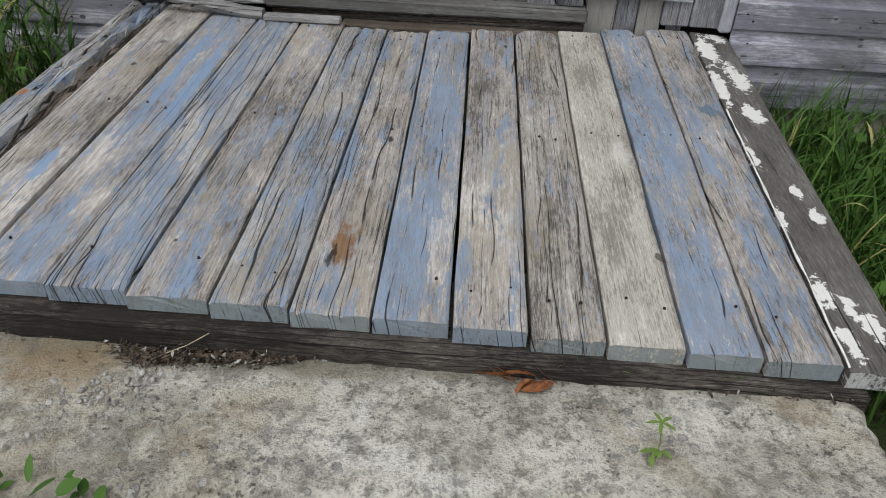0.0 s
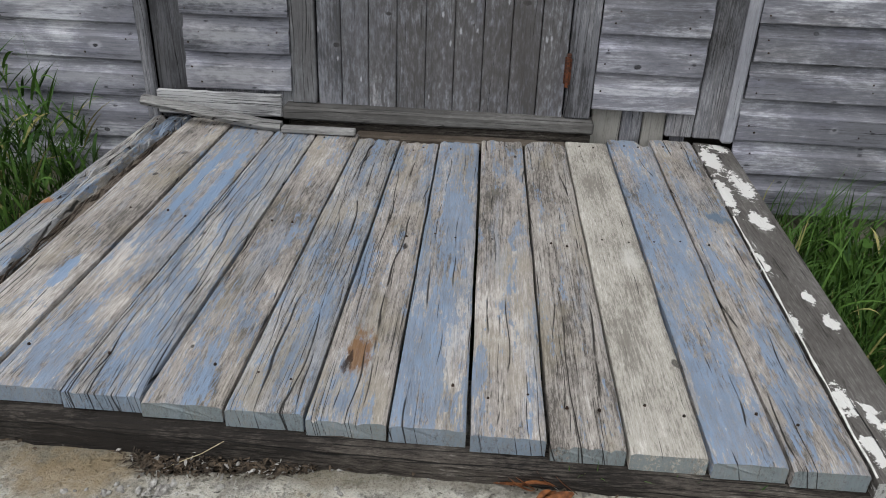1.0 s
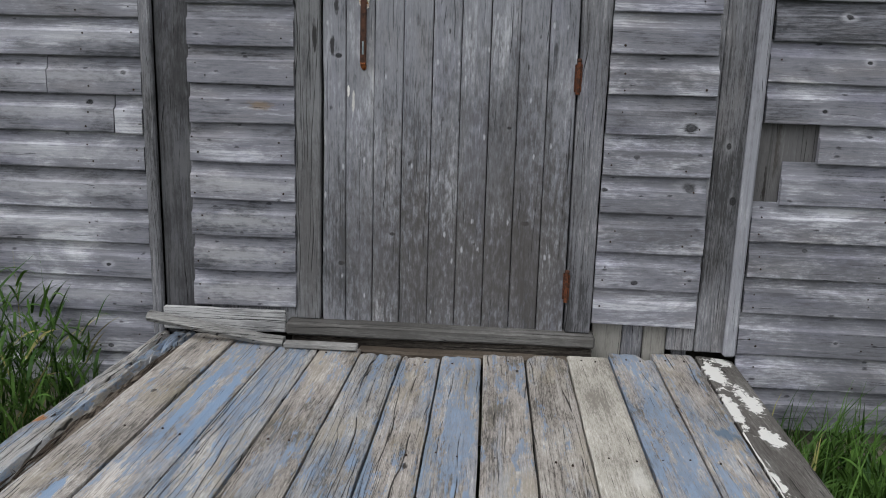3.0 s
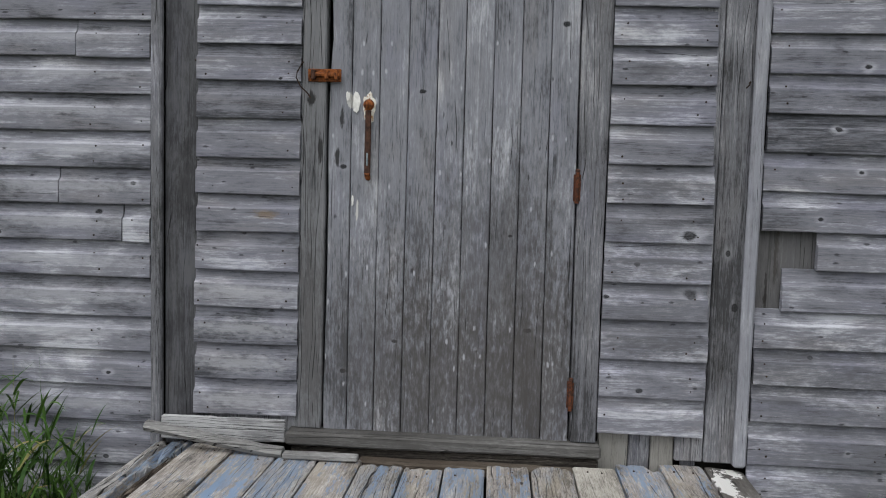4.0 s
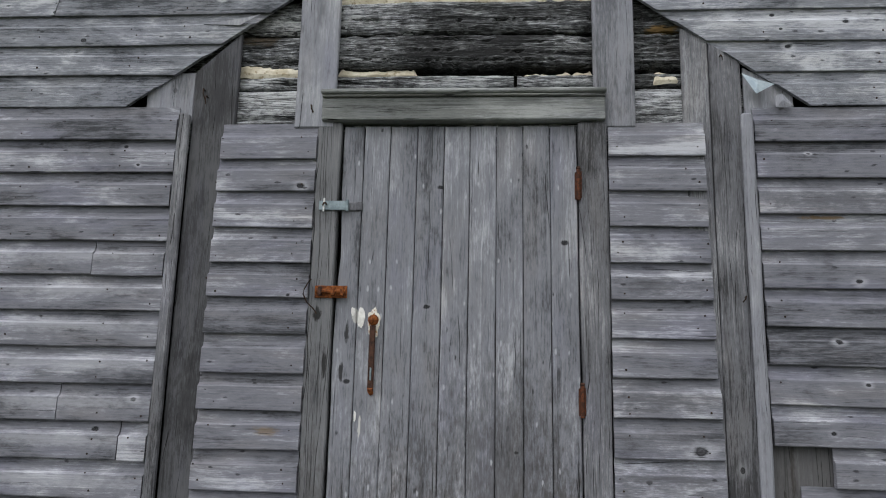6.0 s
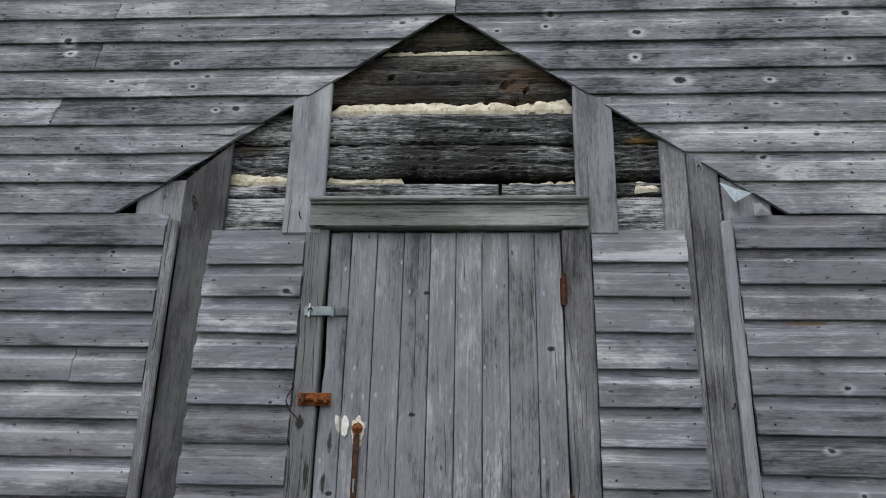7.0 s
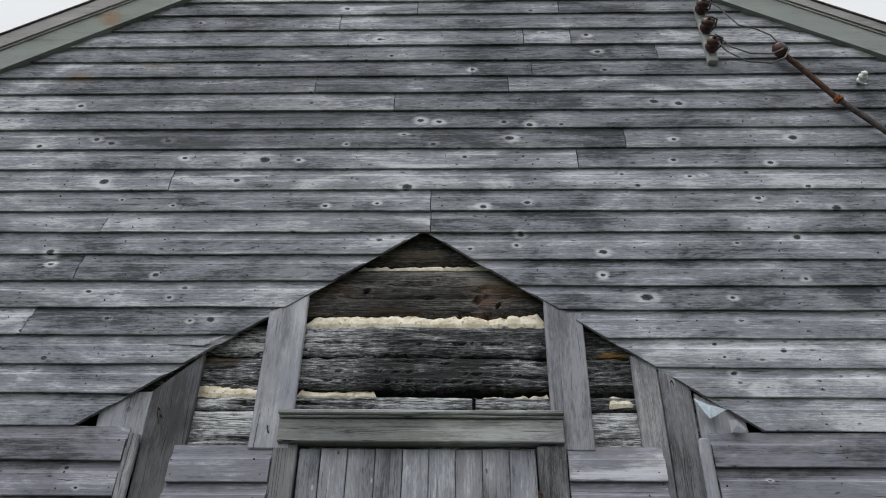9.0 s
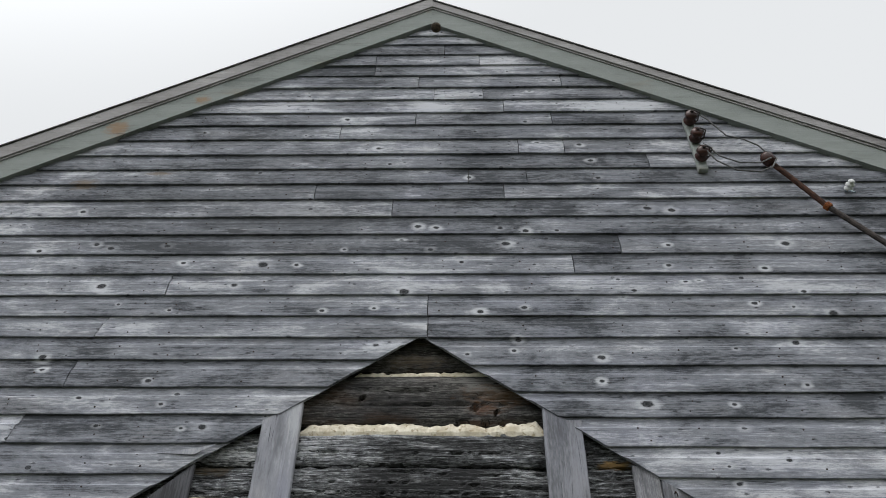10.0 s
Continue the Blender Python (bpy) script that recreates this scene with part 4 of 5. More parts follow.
chinking("chinking", -0.66, 0.36, 2.518, 2.574, 0.026, 1)
chinking("chinking", -0.46, 0.15, 2.797, 2.832, 0.036, 2)
chinking("chinking", -1.06, -0.79, 2.206, 2.262, 0.028, 3)
chinking("chinking", -0.66, -0.34, 2.208, 2.242, 0.040, 4)
chinking("chinking", 0.07, 0.34, 2.202, 2.222, 0.044, 5)
chinking("chinking", 0.562, 0.70, 2.168, 2.212, 0.020, 16)

# the wide boards flanking the scar
board("post_board", (-1.207, -0.004, -0.02), (-1.035, 0.018, 2.37), M_POST_DARK, shell, "dark stained vertical board", seed=1, top=(2.20, 2.372), cuts=14)
board("post_board", (-1.40, 0.006, 2.00), (-1.209, 0.019, 2.23), M_STUD, shell, seed=2, top=(2.085, 2.215))
board("post_board", (0.660, -0.004, 0.014), (0.757, 0.018, 2.37), M_POST, shell, seed=3, top=(2.372, 2.325), cuts=14)
board("post_board", (0.760, -0.006, 0.014), (0.872, 0.018, 2.31), M_POST, shell, seed=4, top=(2.31, 2.235), cuts=14)
board("post_board", (0.882, 0.004, 2.00), (1.06, 0.018, 2.20), M_STUD, shell, seed=5, top=(2.215, 2.10))
board("corner_trim", (-1.249, -0.034, -0.02), (-1.208, -0.005, 2.028), M_POST, shell, "narrow grey trim at the end of the siding", bevel=0.006, seed=6, cuts=14)
board("corner_trim", (0.858, -0.034, 0.008), (0.901, -0.007, 2.020), M_STUD, shell, "narrow rounded trim at the end of the siding", bevel=0.010, seed=7, cuts=14)
board("stud", (-0.800, -0.012, 1.975), (-0.646, 0.017, 2.63), M_STUD, shell, "pale grey vertical board over the logs", seed=8, top=(2.535, 2.645))
board("stud", (0.333, -0.012, 1.975), (0.486, 0.017, 2.63), M_STUD, shell, "pale grey vertical board over the logs", seed=9, top=(2.628, 2.515))
for k, (x0, x1) in enumerate(((0.392, 0.500), (0.504, 0.578), (0.582, 0.662), (0.690, 0.742))):
    board("low_board", (x0, 0.022 + 0.006 * (k % 2), -0.10), (x1, 0.045, 0.125), M_LOOSE_V if k % 2 == 0 else M_POST, shell, seed=20 + k, cuts=2)
board("sheathing", (0.86, 0.010, 0.50), (1.14, 0.028, 0.90), M_SHEATHING, shell, "dark sheathing board where siding is missing", seed=30)

INNER_L = [1.849, 1.722, 1.581, 1.449, 1.320, 1.187, 1.047, 0.917, 0.782, 0.642, 0.506, 0.373, 0.243, 0.110]
INNER_R = [1.860, 1.728, 1.595, 1.462, 1.331, 1.195, 1.059, 0.924, 0.790, 0.648, 0.517, 0.375, 0.239, 0.106]
for i, z in enumerate(INNER_L):
    siding_piece(-1.089 + 0.006 * z + random.uniform(-0.004, 0.004), -0.706, z, (INNER_L[i - 1] if i else 1.985) - z, 0.0, shell, seed=200 + i)
for i, z in enumerate(INNER_R):
    siding_piece(0.382, 0.753 - 0.014 * z + random.uniform(-0.005, 0.006), z, (INNER_R[i - 1] if i else 1.985) - z, 0.0, shell, seed=230 + i)
board("sheathing", (-1.10, 0.004, 0.02), (-0.70, 0.018, 0.115), M_POST, shell, seed=31, cuts=3)

# nail heads in the siding, in pairs over the studs
def nail_heads(spots, parent, label):
    verts, faces = [], []
    for x, y, z, r in spots:
        b = len(verts)
        for k in range(6):
            a = k * math.pi / 3 + x * 9
            verts.append((x + r * math.cos(a), y, z + r * math.sin(a)))
        for k in range(6):
            a = k * math.pi / 3 + x * 9
            verts.append((x + 0.7 * r * math.cos(a), y - 0.002, z + 0.7 * r * math.sin(a)))
        faces.append(tuple(b + 6 + k for k in range(6)))
        faces += [(b + k, b + (k + 1) % 6, b + 6 + (k + 1) % 6, b + 6 + k) for k in range(6)]
    ob = part("nail_heads", verts, faces, M_NAIL, parent, label)
    ob["kind"] = "stuff"
    return ob


rng = random.Random(21)
spots = []
STUDS = [-3.1, -2.68, -2.27, -1.86, -1.46, -1.285, -0.9, -0.5, -0.1, 0.3, 0.72, 0.945, 1.36, 1.77, 2.2, 2.6, 3.0]
for zs, x0, x1 in ((LEFT_Z, X_L, TRIM_L - 0.02), (RIGHT_Z, TRIM_R + 0.02, X_R), (INNER_L, -1.09, -0.72), (INNER_R, 0.39, 0.73)):
    for z in zs:
        for sx in (STUDS if x1 - x0 > 1 else (x0 + 0.03, x1 - 0.03)):
            for dz in (0.028, 0.075):
                x = sx + rng.gauss(0, 0.016)
                if x0 < x < x1 and rng.random() < 0.8 and not (0.55 < z < 0.85 and 0.9 < x < 1.12):
                    spots.append((x, -SIDING_LOW, z + dz + rng.gauss(0, 0.006), rng.uniform(0.0025, 0.0045)))
for z in SCAR_L + SCAR_R + GABLE_Z:
    for sx in STUDS:
        for dz in (0.03, 0.07):
            x = sx + rng.gauss(0, 0.02)
            inside = left_of_roof(z) + 0.1 < x < right_of_roof(z) - 0.1
            if z < 2.96:
                inside = inside and ((x < scar_left(z) - 0.05) if z in SCAR_L else (x > scar_right(z) + 0.05))
            if inside and rng.random() < 0.7:
                spots.append((x, -SIDING_HIGH, z + dz + rng.gauss(0, 0.006), rng.uniform(0.003, 0.005)))
nail_heads(spots, shell, "small dark nail heads in the siding")

part("splinter", [(-1.19, -0.018, 2.405), (-1.02, -0.028, 2.425), (-0.955, -0.034, 2.437), (-1.04, -0.026, 2.395), (-1.19, -0.012, 2.405), (-1.02, -0.020, 2.428), (-0.955, -0.029, 2.440), (-1.04, -0.018, 2.398)],
     [(0, 3, 1), (1, 3, 2), (4, 5, 7), (5, 6, 7), (0, 4, 7, 3), (3, 7, 6, 2), (0, 1, 5, 4), (1, 2, 6, 5)], M_STUD, shell, "torn splinter of siding")
for x, z, dx, dz in ((-1.165, 2.13, 0.012, -0.045), (-1.150, 2.10, 0.002, -0.035), (-0.735, 2.06, 0.010, -0.03), (0.845, 1.345, -0.015, -0.02), (0.80, 2.25, 0.004, -0.02)):
    v, f = tube([(x, 0.0, z), (x, -0.022, z + 0.002), (x + dx * 0.4, -0.030, z + dz * 0.5), (x + dx, -0.026, z + dz)], 0.0026, 6)
    part("bent_nail", v, f, M_NAIL, shell, "bent rusty nail")

# loose scrap of tin at the scar's end
def folded_sheet(name, outline, fold, mat, label):
    """A bent triangle of thin sheet with thickness; fold lifts its last corner off the wall."""
    front = [Vector((x, -0.026 - (fold if k == len(outline) - 1 else 0.004 * (k % 2)), z)) for k, (x, z) in enumerate(outline)]
    mid = sum(front, Vector()) / len(front) + Vector((0, -0.006, 0))
    n = len(front)
    ring = front + [v + Vector((0, 0.0025, 0)) for v in front]
    verts = ring + [mid, mid + Vector((0, 0.0025, 0))]
    faces = [(k, (k + 1) % n, 2 * n) for k in range(n)] + [(n + (k + 1) % n, n + k, 2 * n + 1) for k in range(n)] + [((k + 1) % n, k, n + k, n + (k + 1) % n) for k in range(n)]
    return part(name, verts, faces, mat, shell, label)


folded_sheet("tin_scrap", [(0.869, 2.176), (0.922, 2.150), (0.987, 2.133), (0.911, 2.086)], 0.022, M_FLASH, "bent scrap of bluish tin")
folded_sheet("splinter", [(0.985, 2.086), (1.010, 2.092), (1.050, 2.046), (0.985, 2.040)], 0.004, M_STUD, "pale broken end of a board")

# ---- door ----
door = tagged(new("door_1"), "closed grey weathered plank door with rusty hardware", "door", kind="structure")
EDGES = [(-0.610, -0.606), (-0.524, -0.527), (-0.425, -0.427), (-0.325, -0.324), (-0.221, -0.223), (-0.120, -0.127), (-0.018, -0.028), (0.081, 0.070), (0.183, 0.169), (0.283, 0.268)]    # foot and head of each joint
for i in range(9):
    a, b = EDGES[i][0], EDGES[i + 1][0]
    ob = board("door_plank", (a + 0.0013, 0.002 + 0.0015 * (i % 2), 0.052 + 0.003 * (i % 3)), (b - 0.0013, 0.026, 1.982 + 0.002 * (i % 2)), M_DOOR, door, bevel=0.0028, wobble=0.0014 if i else 0.004, cuts=22, seed=50 + i)
    for v in ob.data.vertices:
        u = (v.co.x - a) / (b - a)
        v.co.x += ((EDGES[i][1] - a) * (1 - u) + (EDGES[i + 1][1] - b) * u) * (v.co.z - 0.05) / 1.93
    if i == 0:
        for v in ob.data.vertices:
            if v.co.x < -0.58:
                v.co.x += 0.006 * math.exp(-((v.co.z - 1.50) / 0.14) ** 2) + 0.006 * max(0.0, noise.noise(Vector((0, 0, v.co.z * 14))))
part("door_back", [(-0.60, 0.030, 0.06), (0.27, 0.030, 0.06), (0.27, 0.030, 1.98), (-0.60, 0.030, 1.98), (-0.60, 0.05, 0.06), (0.27, 0.05, 0.06), (0.27, 0.05, 1.98), (-0.60, 0.05, 1.98)],
     [(0, 1, 2, 3), (7, 6, 5, 4), (0, 4, 5, 1), (1, 5, 6, 2), (2, 6, 7, 3), (3, 7, 4, 0)], M_CORE, door)
board("jamb", (-0.705, -0.012, 0.068), (-0.616, 0.05, 1.996), M_JAMB, door, "worn grey door jamb with splits", wobble=0.004, cuts=22, seed=60)
board("jamb", (0.287, -0.021, 0.068), (0.378, 0.05, 1.990), M_POST, door, "grey door jamb", wobble=0.003, cuts=22, seed=61)
for ob in door.children:
    if ob.name.startswith("jamb") and ob.data.vertices[0].co.x > 0:
        for v in ob.data.vertices:
            if v.co.x < 0.33:
                v.co.x -= 0.0078 * (v.co.z - 0.05)
board("header", (-0.690, -0.034, 1.996), (0.372, 0.04, 2.086), M_HEADER, door, "greenish grey lintel board over the door", seed=62)
board("header_cap", (-0.694, -0.058, 2.097), (0.376, 0.02, 2.114), M_HEADER, door, bevel=0.006, seed=63)
board("header_moulding", (-0.690, -0.046, 2.087), (0.372, 0.02, 2.096), M_HEADER, door, bevel=0.003, seed=64)
board("sill", (-0.735, -0.062, 0.018), (0.395, 0.04, 0.066), M_SILL, door, "cracked worn door sill", bevel=0.008, wobble=0.005, cuts=24, seed=65)
board("under_sill", (-0.72, -0.035, -0.055), (0.39, 0.04, 0.012), M_BEAM, door, "dark rotten board under the sill", bevel=0.008, wobble=0.006, cuts=20, seed=66)

# hinges
for z0, z1 in ((1.690, 1.806), (0.918, 1.027), (0.183, 0.292)):
    hx = 0.284 - 0.0078 * z0
    hinge = part("hinge", *tube([(hx, -0.026, z0), (hx, -0.026, z1)], 0.0075, 10), M_HINGE, door, "rusty butt hinge")
    for dx in (-0.006, 0.007):
        board("leaf", (hx + dx - 0.005, -0.026 if dx > 0 else -0.016, z0 + 0.008), (hx + dx + 0.005, -0.021 if dx > 0 else 0.001, z1 - 0.008), M_HINGE, hinge, bevel=0.001, wobble=0.0005, cuts=2)
    part("pin", *lathe([(0.004, 0), (0.0085, 0.002), (0.0085, 0.008), (0.003, 0.011)], (hx, -0.026, z1), (0, 0, 1), 10), M_RUST_DARK, hinge)

# galvanised hasp
hasp = board("hasp", (-0.684, -0.030, 1.649), (-0.578, -0.0235, 1.685), M_ZINC, door, "galvanised hasp with a peg", bevel=0.002, wobble=0.0004, cuts=2, seed=70)
board("hasp_strap", (-0.576, -0.018, 1.650), (-0.524, -0.003, 1.684), M_POST, hasp, "painted grey strap", bevel=0.004, wobble=0.0004, cuts=2)
part("knuckle", *tube([(-0.577, -0.029, 1.646), (-0.577, -0.029, 1.688)], 0.006, 8), M_ZINC, hasp)
part("staple", *tube([(-0.664, -0.020, 1.662), (-0.664, -0.052, 1.664), (-0.660, -0.056, 1.668), (-0.656, -0.052, 1.672), (-0.656, -0.020, 1.672)], 0.0032, 6), M_RUST_DARK, hasp)
part("peg", *tube([(-0.660, -0.047, 1.690), (-0.661, -0.047, 1.668), (-0.662, -0.046, 1.640)], 0.0032, 8), M_PORCELAIN, hasp, "pale peg through the staple")

# rusty bolt plate with its wire hook
plate = board("bolt_plate", (-0.681, -0.030, 1.322), (-0.562, -0.0235, 1.366), M_RUST, door, "rusty bolt on the jamb", bevel=0.002, wobble=0.002, cuts=6, seed=71)
part("bolt", *tube([(-0.676, -0.036, 1.346), (-0.566, -0.036, 1.344)], 0.008, 8), M_RUST, plate)
for x in (-0.660, -0.612, -0.578):
    board("bolt_guide", (x - 0.007, -0.047, 1.328), (x + 0.007, -0.029, 1.362), M_RUST_DARK if x < -0.65 else M_RUST, plate, bevel=0.003, wobble=0.0004, cuts=1)
part("wire_hook", *tube([(-0.694, -0.026, 1.388), (-0.700, -0.030, 1.380), (-0.716, -0.032, 1.350), (-0.719, -0.032, 1.332), (-0.704, -0.030, 1.302), (-0.678, -0.028, 1.278), (-0.668, -0.024, 1.262)], 0.0026, 6), M_NAIL, plate, "bent iron wire").location.y = -0.013

for ob in (hasp, plate):
    ob.location.y = 0.011

# thumb latch
def ragged_patch(name, x, z, rx, rz, y0, y1, mat, parent, label, seed):
    """A thin chipped plate or flake with an uneven outline."""
    n = 26
    rim = []
    for k in range(n):
        a = 2 * math.pi * k / n
        r = 0.92 + 0.45 * noise.noise(Vector((math.cos(a) * 1.9, math.sin(a) * 1.9, seed)))
        rim.append((x + rx * r * math.cos(a), z + rz * r * math.sin(a)))
    verts = [(u, y1, v) for u, v in rim] + [(u, y0, v) for u, v in rim]
    faces = [tuple(range(n)), tuple(range(2 * n - 1, n - 1, -1))] + [(k, (k + 1) % n, n + (k + 1) % n, n + k) for k in range(n)]
    return part(name, verts, faces, mat, parent, label)


latch = ragged_patch("latch_plate", -0.462, 1.238, 0.024, 0.052, -0.006, -0.0005, M_FLAKE, door, "latch plate with flaking white paint", 3.0)
part("latch_boss", *lathe([(0.019, 0.0), (0.020, 0.004), (0.014, 0.010), (0.009, 0.012), (0.009, 0.022), (0.004, 0.026)], (-0.463, -0.006, 1.245), (0, -1, 0), 12), M_RUST, latch, "rusted thumb piece")
board("latch_strap", (-0.474, -0.020, 1.000), (-0.453, -0.010, 1.225), M_RUST_DARK, latch, "long rusty pull strap", bevel=0.003, wobble=0.0015, cuts=10, seed=73)
board("slot", (-0.4665, -0.0235, 1.030), (-0.4605, -0.0195, 1.075), M_ZINC, latch, bevel=0.001, wobble=0, cuts=1)
part("strap_foot", *tube([(-0.463, -0.018, 1.004), (-0.463, -0.010, 0.994), (-0.462, 0.002, 0.984)], [0.010, 0.011, 0.008], 8), M_RUST, latch)
ragged_patch("paint_flake", -0.508, 1.252, 0.014, 0.040, -0.0022, -0.0006, M_WHITE, door, "flake of white paint", 5.0)
ragged_patch("paint_flake", -0.540, 1.275, 0.008, 0.016, -0.0022, -0.0006, M_WHITE, door, "flake of white paint", 8.0)
ragged_patch("paint_flake", -0.516, 0.905, 0.004, 0.022, -0.0022, -0.0006, M_WHITE, door, "flake of white paint", 9.0)

# ---- deck ----
deck = tagged(new("porch_deck"), "low wooden porch deck of worn planks with peeling blue paint", "deck")
FRONT_X = [-1.245, -1.090, -0.928, -0.766, -0.611, -0.451, -0.296, -0.145, 0.002, 0.147, 0.286, 0.428, 0.565, 0.700]
BACK_X = [-1.222, -1.084, -0.912, -0.742, -0.592, -0.440, -0.287, -0.152, -0.007, 0.144, 0.292, 0.446, 0.607, 0.760]
BACK_Y = [-0.02, -0.035, -0.09, -0.10, -0.11, -0.165, -0.175, -0.145, -0.115, -0.118, -0.072, -0.025, 0.004]


def front_y(x):
    return -1.616 - (x + 0.85) * 0.054


def deck_plank(i):
    """One plank of the deck, with furrowed grain, worn edges and cracks that open at its ends."""
    n, rows = 20, 56
    gap = 0.0026 + 0.0010 * ((i * 7) % 3)
    verts, faces = [], []
    worn = DECK[i][2]
    fx0, fx1, bx0, bx1 = FRONT_X[i] + gap, FRONT_X[i + 1] - gap, BACK_X[i] + gap, BACK_X[i + 1] - gap
    y_f, y_b = front_y((fx0 + fx1) / 2) + 0.006 * noise.noise(Vector((i * 3.1, 0, 0))), BACK_Y[i]
    lift = 0.004 * noise.noise(Vector((i * 1.9, 5, 0)))
    cup = random.uniform(-0.002, 0.003)
    for j in range(rows + 1):
        f = j / rows
        for k in range(n + 1):
            u = k / n
            edge = min(u, 1 - u) * n
            wav = 0.0022 * noise.noise(Vector((f * 9, i * 2.7, 0 if u < 0.5 else 9)))
            x = (fx0 + (fx1 - fx0) * u) * (1 - f) + (bx0 + (bx1 - bx0) * u) * f + (wav if edge < 0.5 else 0)
            y = (y_f + 0.003 * noise.noise(Vector((u * 5, i, 1)))) * (1 - f) + (y_b + 0.014 * noise.noise(Vector((u * 6, i, 2)))) * f
            z = lift + 0.004 * noise.noise(Vector((f * 3, i * 1.3, 4))) + cup * (2 * u - 1) ** 2
            z += 0.0022 * worn * noise.noise(Vector((u * 11, f * 3.0, i * 5.5)))
            z -= 0.004 * max(0.0, 1 - edge) + (0.003 if j in (0, rows) else 0)
            c = abs(noise.noise(Vector((u * 6.5, f * 1.1, i * 9.1))))
            if c < 0.05 and worn > 0.6:
                z -= 0.006 * (1 - c / 0.05)
            if i == 0:
                rim_u = 0.90 - 0.34 * min(1.0, f * 1.5) + 0.10 * noise.noise(Vector((f * 7.0, 2.2, 0))) + 0.05 * noise.noise(Vector((f * 31.0, 4.2, 0))) + 0.40 * max(0.0, (f - 0.75) / 0.25)
                if u > rim_u and f > 0.06:
                    z -= min(1.0, (f - 0.06) * 5) * (0.024 + 0.016 * noise.noise(Vector((u * 30, f * 9, 1))) + 0.008 * noise.noise(Vector((u * 44, f * 40, 5))))
                split = abs(u - 0.33 - 0.10 * noise.noise(Vector((f * 6.0, 8.0, 0))))
                if f > 0.5 and split < 0.06:
                    z -= 0.020 * (1 - split / 0.06)
                ridge = abs(noise.noise(Vector((u * 6.5 + 0.5 * math.sin(f * 5), f * 2.2, 3.3))))
                if f > 0.45 and ridge < 0.07:
                    z -= 0.026 * (1 - ridge / 0.07) * min(1.0, (f - 0.45) * 4)
                z += 0.005 * noise.noise(Vector((u * 17.0, f * 26.0, 2.4))) * min(1.0, f * 2)
                z += 0.004 * noise.noise(Vector((u * 9.0, f * 7.0, 6.1))) * min(1.0, f * 2)
            if i == 11 and u > 0.68 and f > 0.9:
                y -= 0.055 * min(1.0, (u - 0.68) * 9) * (f - 0.9) / 0.1
            if i == 9 and f > 0.9:
                y -= 0.05 * (2 * u - 1) ** 4 * (f - 0.9) / 0.1
                z += 0.012 * (f - 0.9) / 0.1
            verts.append((x, y, z))
    m = n + 1
    top = len(verts)
    for j in range(rows + 1):
        for k in (0, n):
            x, y, z = verts[j * m + k]
            verts.append((x, y, -0.040))
    for j in range(rows):
        for k in range(n):
            a = j * m + k
            faces.append((a, a + 1, a + m + 1, a + m))
        faces.append((j * m, (j + 1) * m, top + 2 * (j + 1), top + 2 * j))
        faces.append((j * m + n, top + 2 * j + 1, top + 2 * (j + 1) + 1, (j + 1) * m + n))
        faces.append((top + 2 * j, top + 2 * (j + 1), top + 2 * (j + 1) + 1, top + 2 * j + 1))
    faces.append((top, top + 1, *range(n, -1, -1)))
    faces.append((top + 2 * rows + 1, top + 2 * rows, *range(rows * m, rows * m + m)))
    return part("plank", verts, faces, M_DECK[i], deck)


random.seed(8)
for i in range(13):
    deck_plank(i)

rot = board("rotten_strip", (-1.128, -1.40, -0.040), (-1.094, -0.12, -0.016), M_ROT_STRIP, deck, "rotten brown splinters of a broken plank", bevel=0.006, wobble=0.014, cuts=70, seed=81)

rng = random.Random(44)
for k in range(34):
    y = rng.uniform(-1.35, -0.25)
    x = -1.118 + 0.020 * rng.random() + 0.006 * y
    length = rng.uniform(0.05, 0.16)
    v, f = tube([(x, y, -0.018), (x + rng.uniform(-0.008, 0.008), y + length * 0.5, -0.010 + rng.uniform(0, 0.006)), (x + rng.uniform(-0.014, 0.014), y + length, -0.010 + rng.uniform(-0.004, 0.008))], [0.0045, 0.0038, 0.0008], 5)
    part("splinter", v, f, M_ROT_STRIP, rot)

# painted edge board along the deck's side
n, rows = 8, 40
verts, faces = [], []
for j in range(rows + 1):
    f = j / rows
    for k in range(n + 1):
        u = k / n
        x0, x1 = 0.706 + f * 0.064, 0.842 + f * 0.062
        z = -0.004 + 0.0015 * noise.noise(Vector((u * 8, f * 5, 3))) - 0.004 * (k in (0, n)) - 0.012 * u
        verts.append((x0 + (x1 - x0) * u, -1.706 * (1 - f) + 0.006 * f, z))
m = n + 1
top = len(verts)
for j in range(rows + 1):
    for k in (0, n):
        verts.append((verts[j * m + k][0], verts[j * m + k][1], -0.045))
for j in range(rows):
    for k in range(n):
        a = j * m + k
        faces.append((a, a + 1, a + m + 1, a + m))
    faces.append((j * m, (j + 1) * m, top + 2 * (j + 1), top + 2 * j))
    faces.append((j * m + n, top + 2 * j + 1, top + 2 * (j + 1) + 1, (j + 1) * m + n))
    faces.append((top + 2 * j, top + 2 * (j + 1), top + 2 * (j + 1) + 1, top + 2 * j + 1))
faces.append((top, top + 1, *range(n, -1, -1)))
faces.append((top + 2 * rows + 1, top + 2 * rows, *range(rows * m, rows * m + m)))
part("edge_board", verts, faces, M_EDGE, deck, "dark edge board with flaked white paint")
pts = [Vector((0.703 + 0.038 * f + 0.0025 * noise.noise(Vector((f * 14, 0, 0))), -1.70 + f * 1.05, 0.0005 + 0.001 * noise.noise(Vector((f * 20, 3, 0))))) for f in [k / 40 for k in range(41)]]
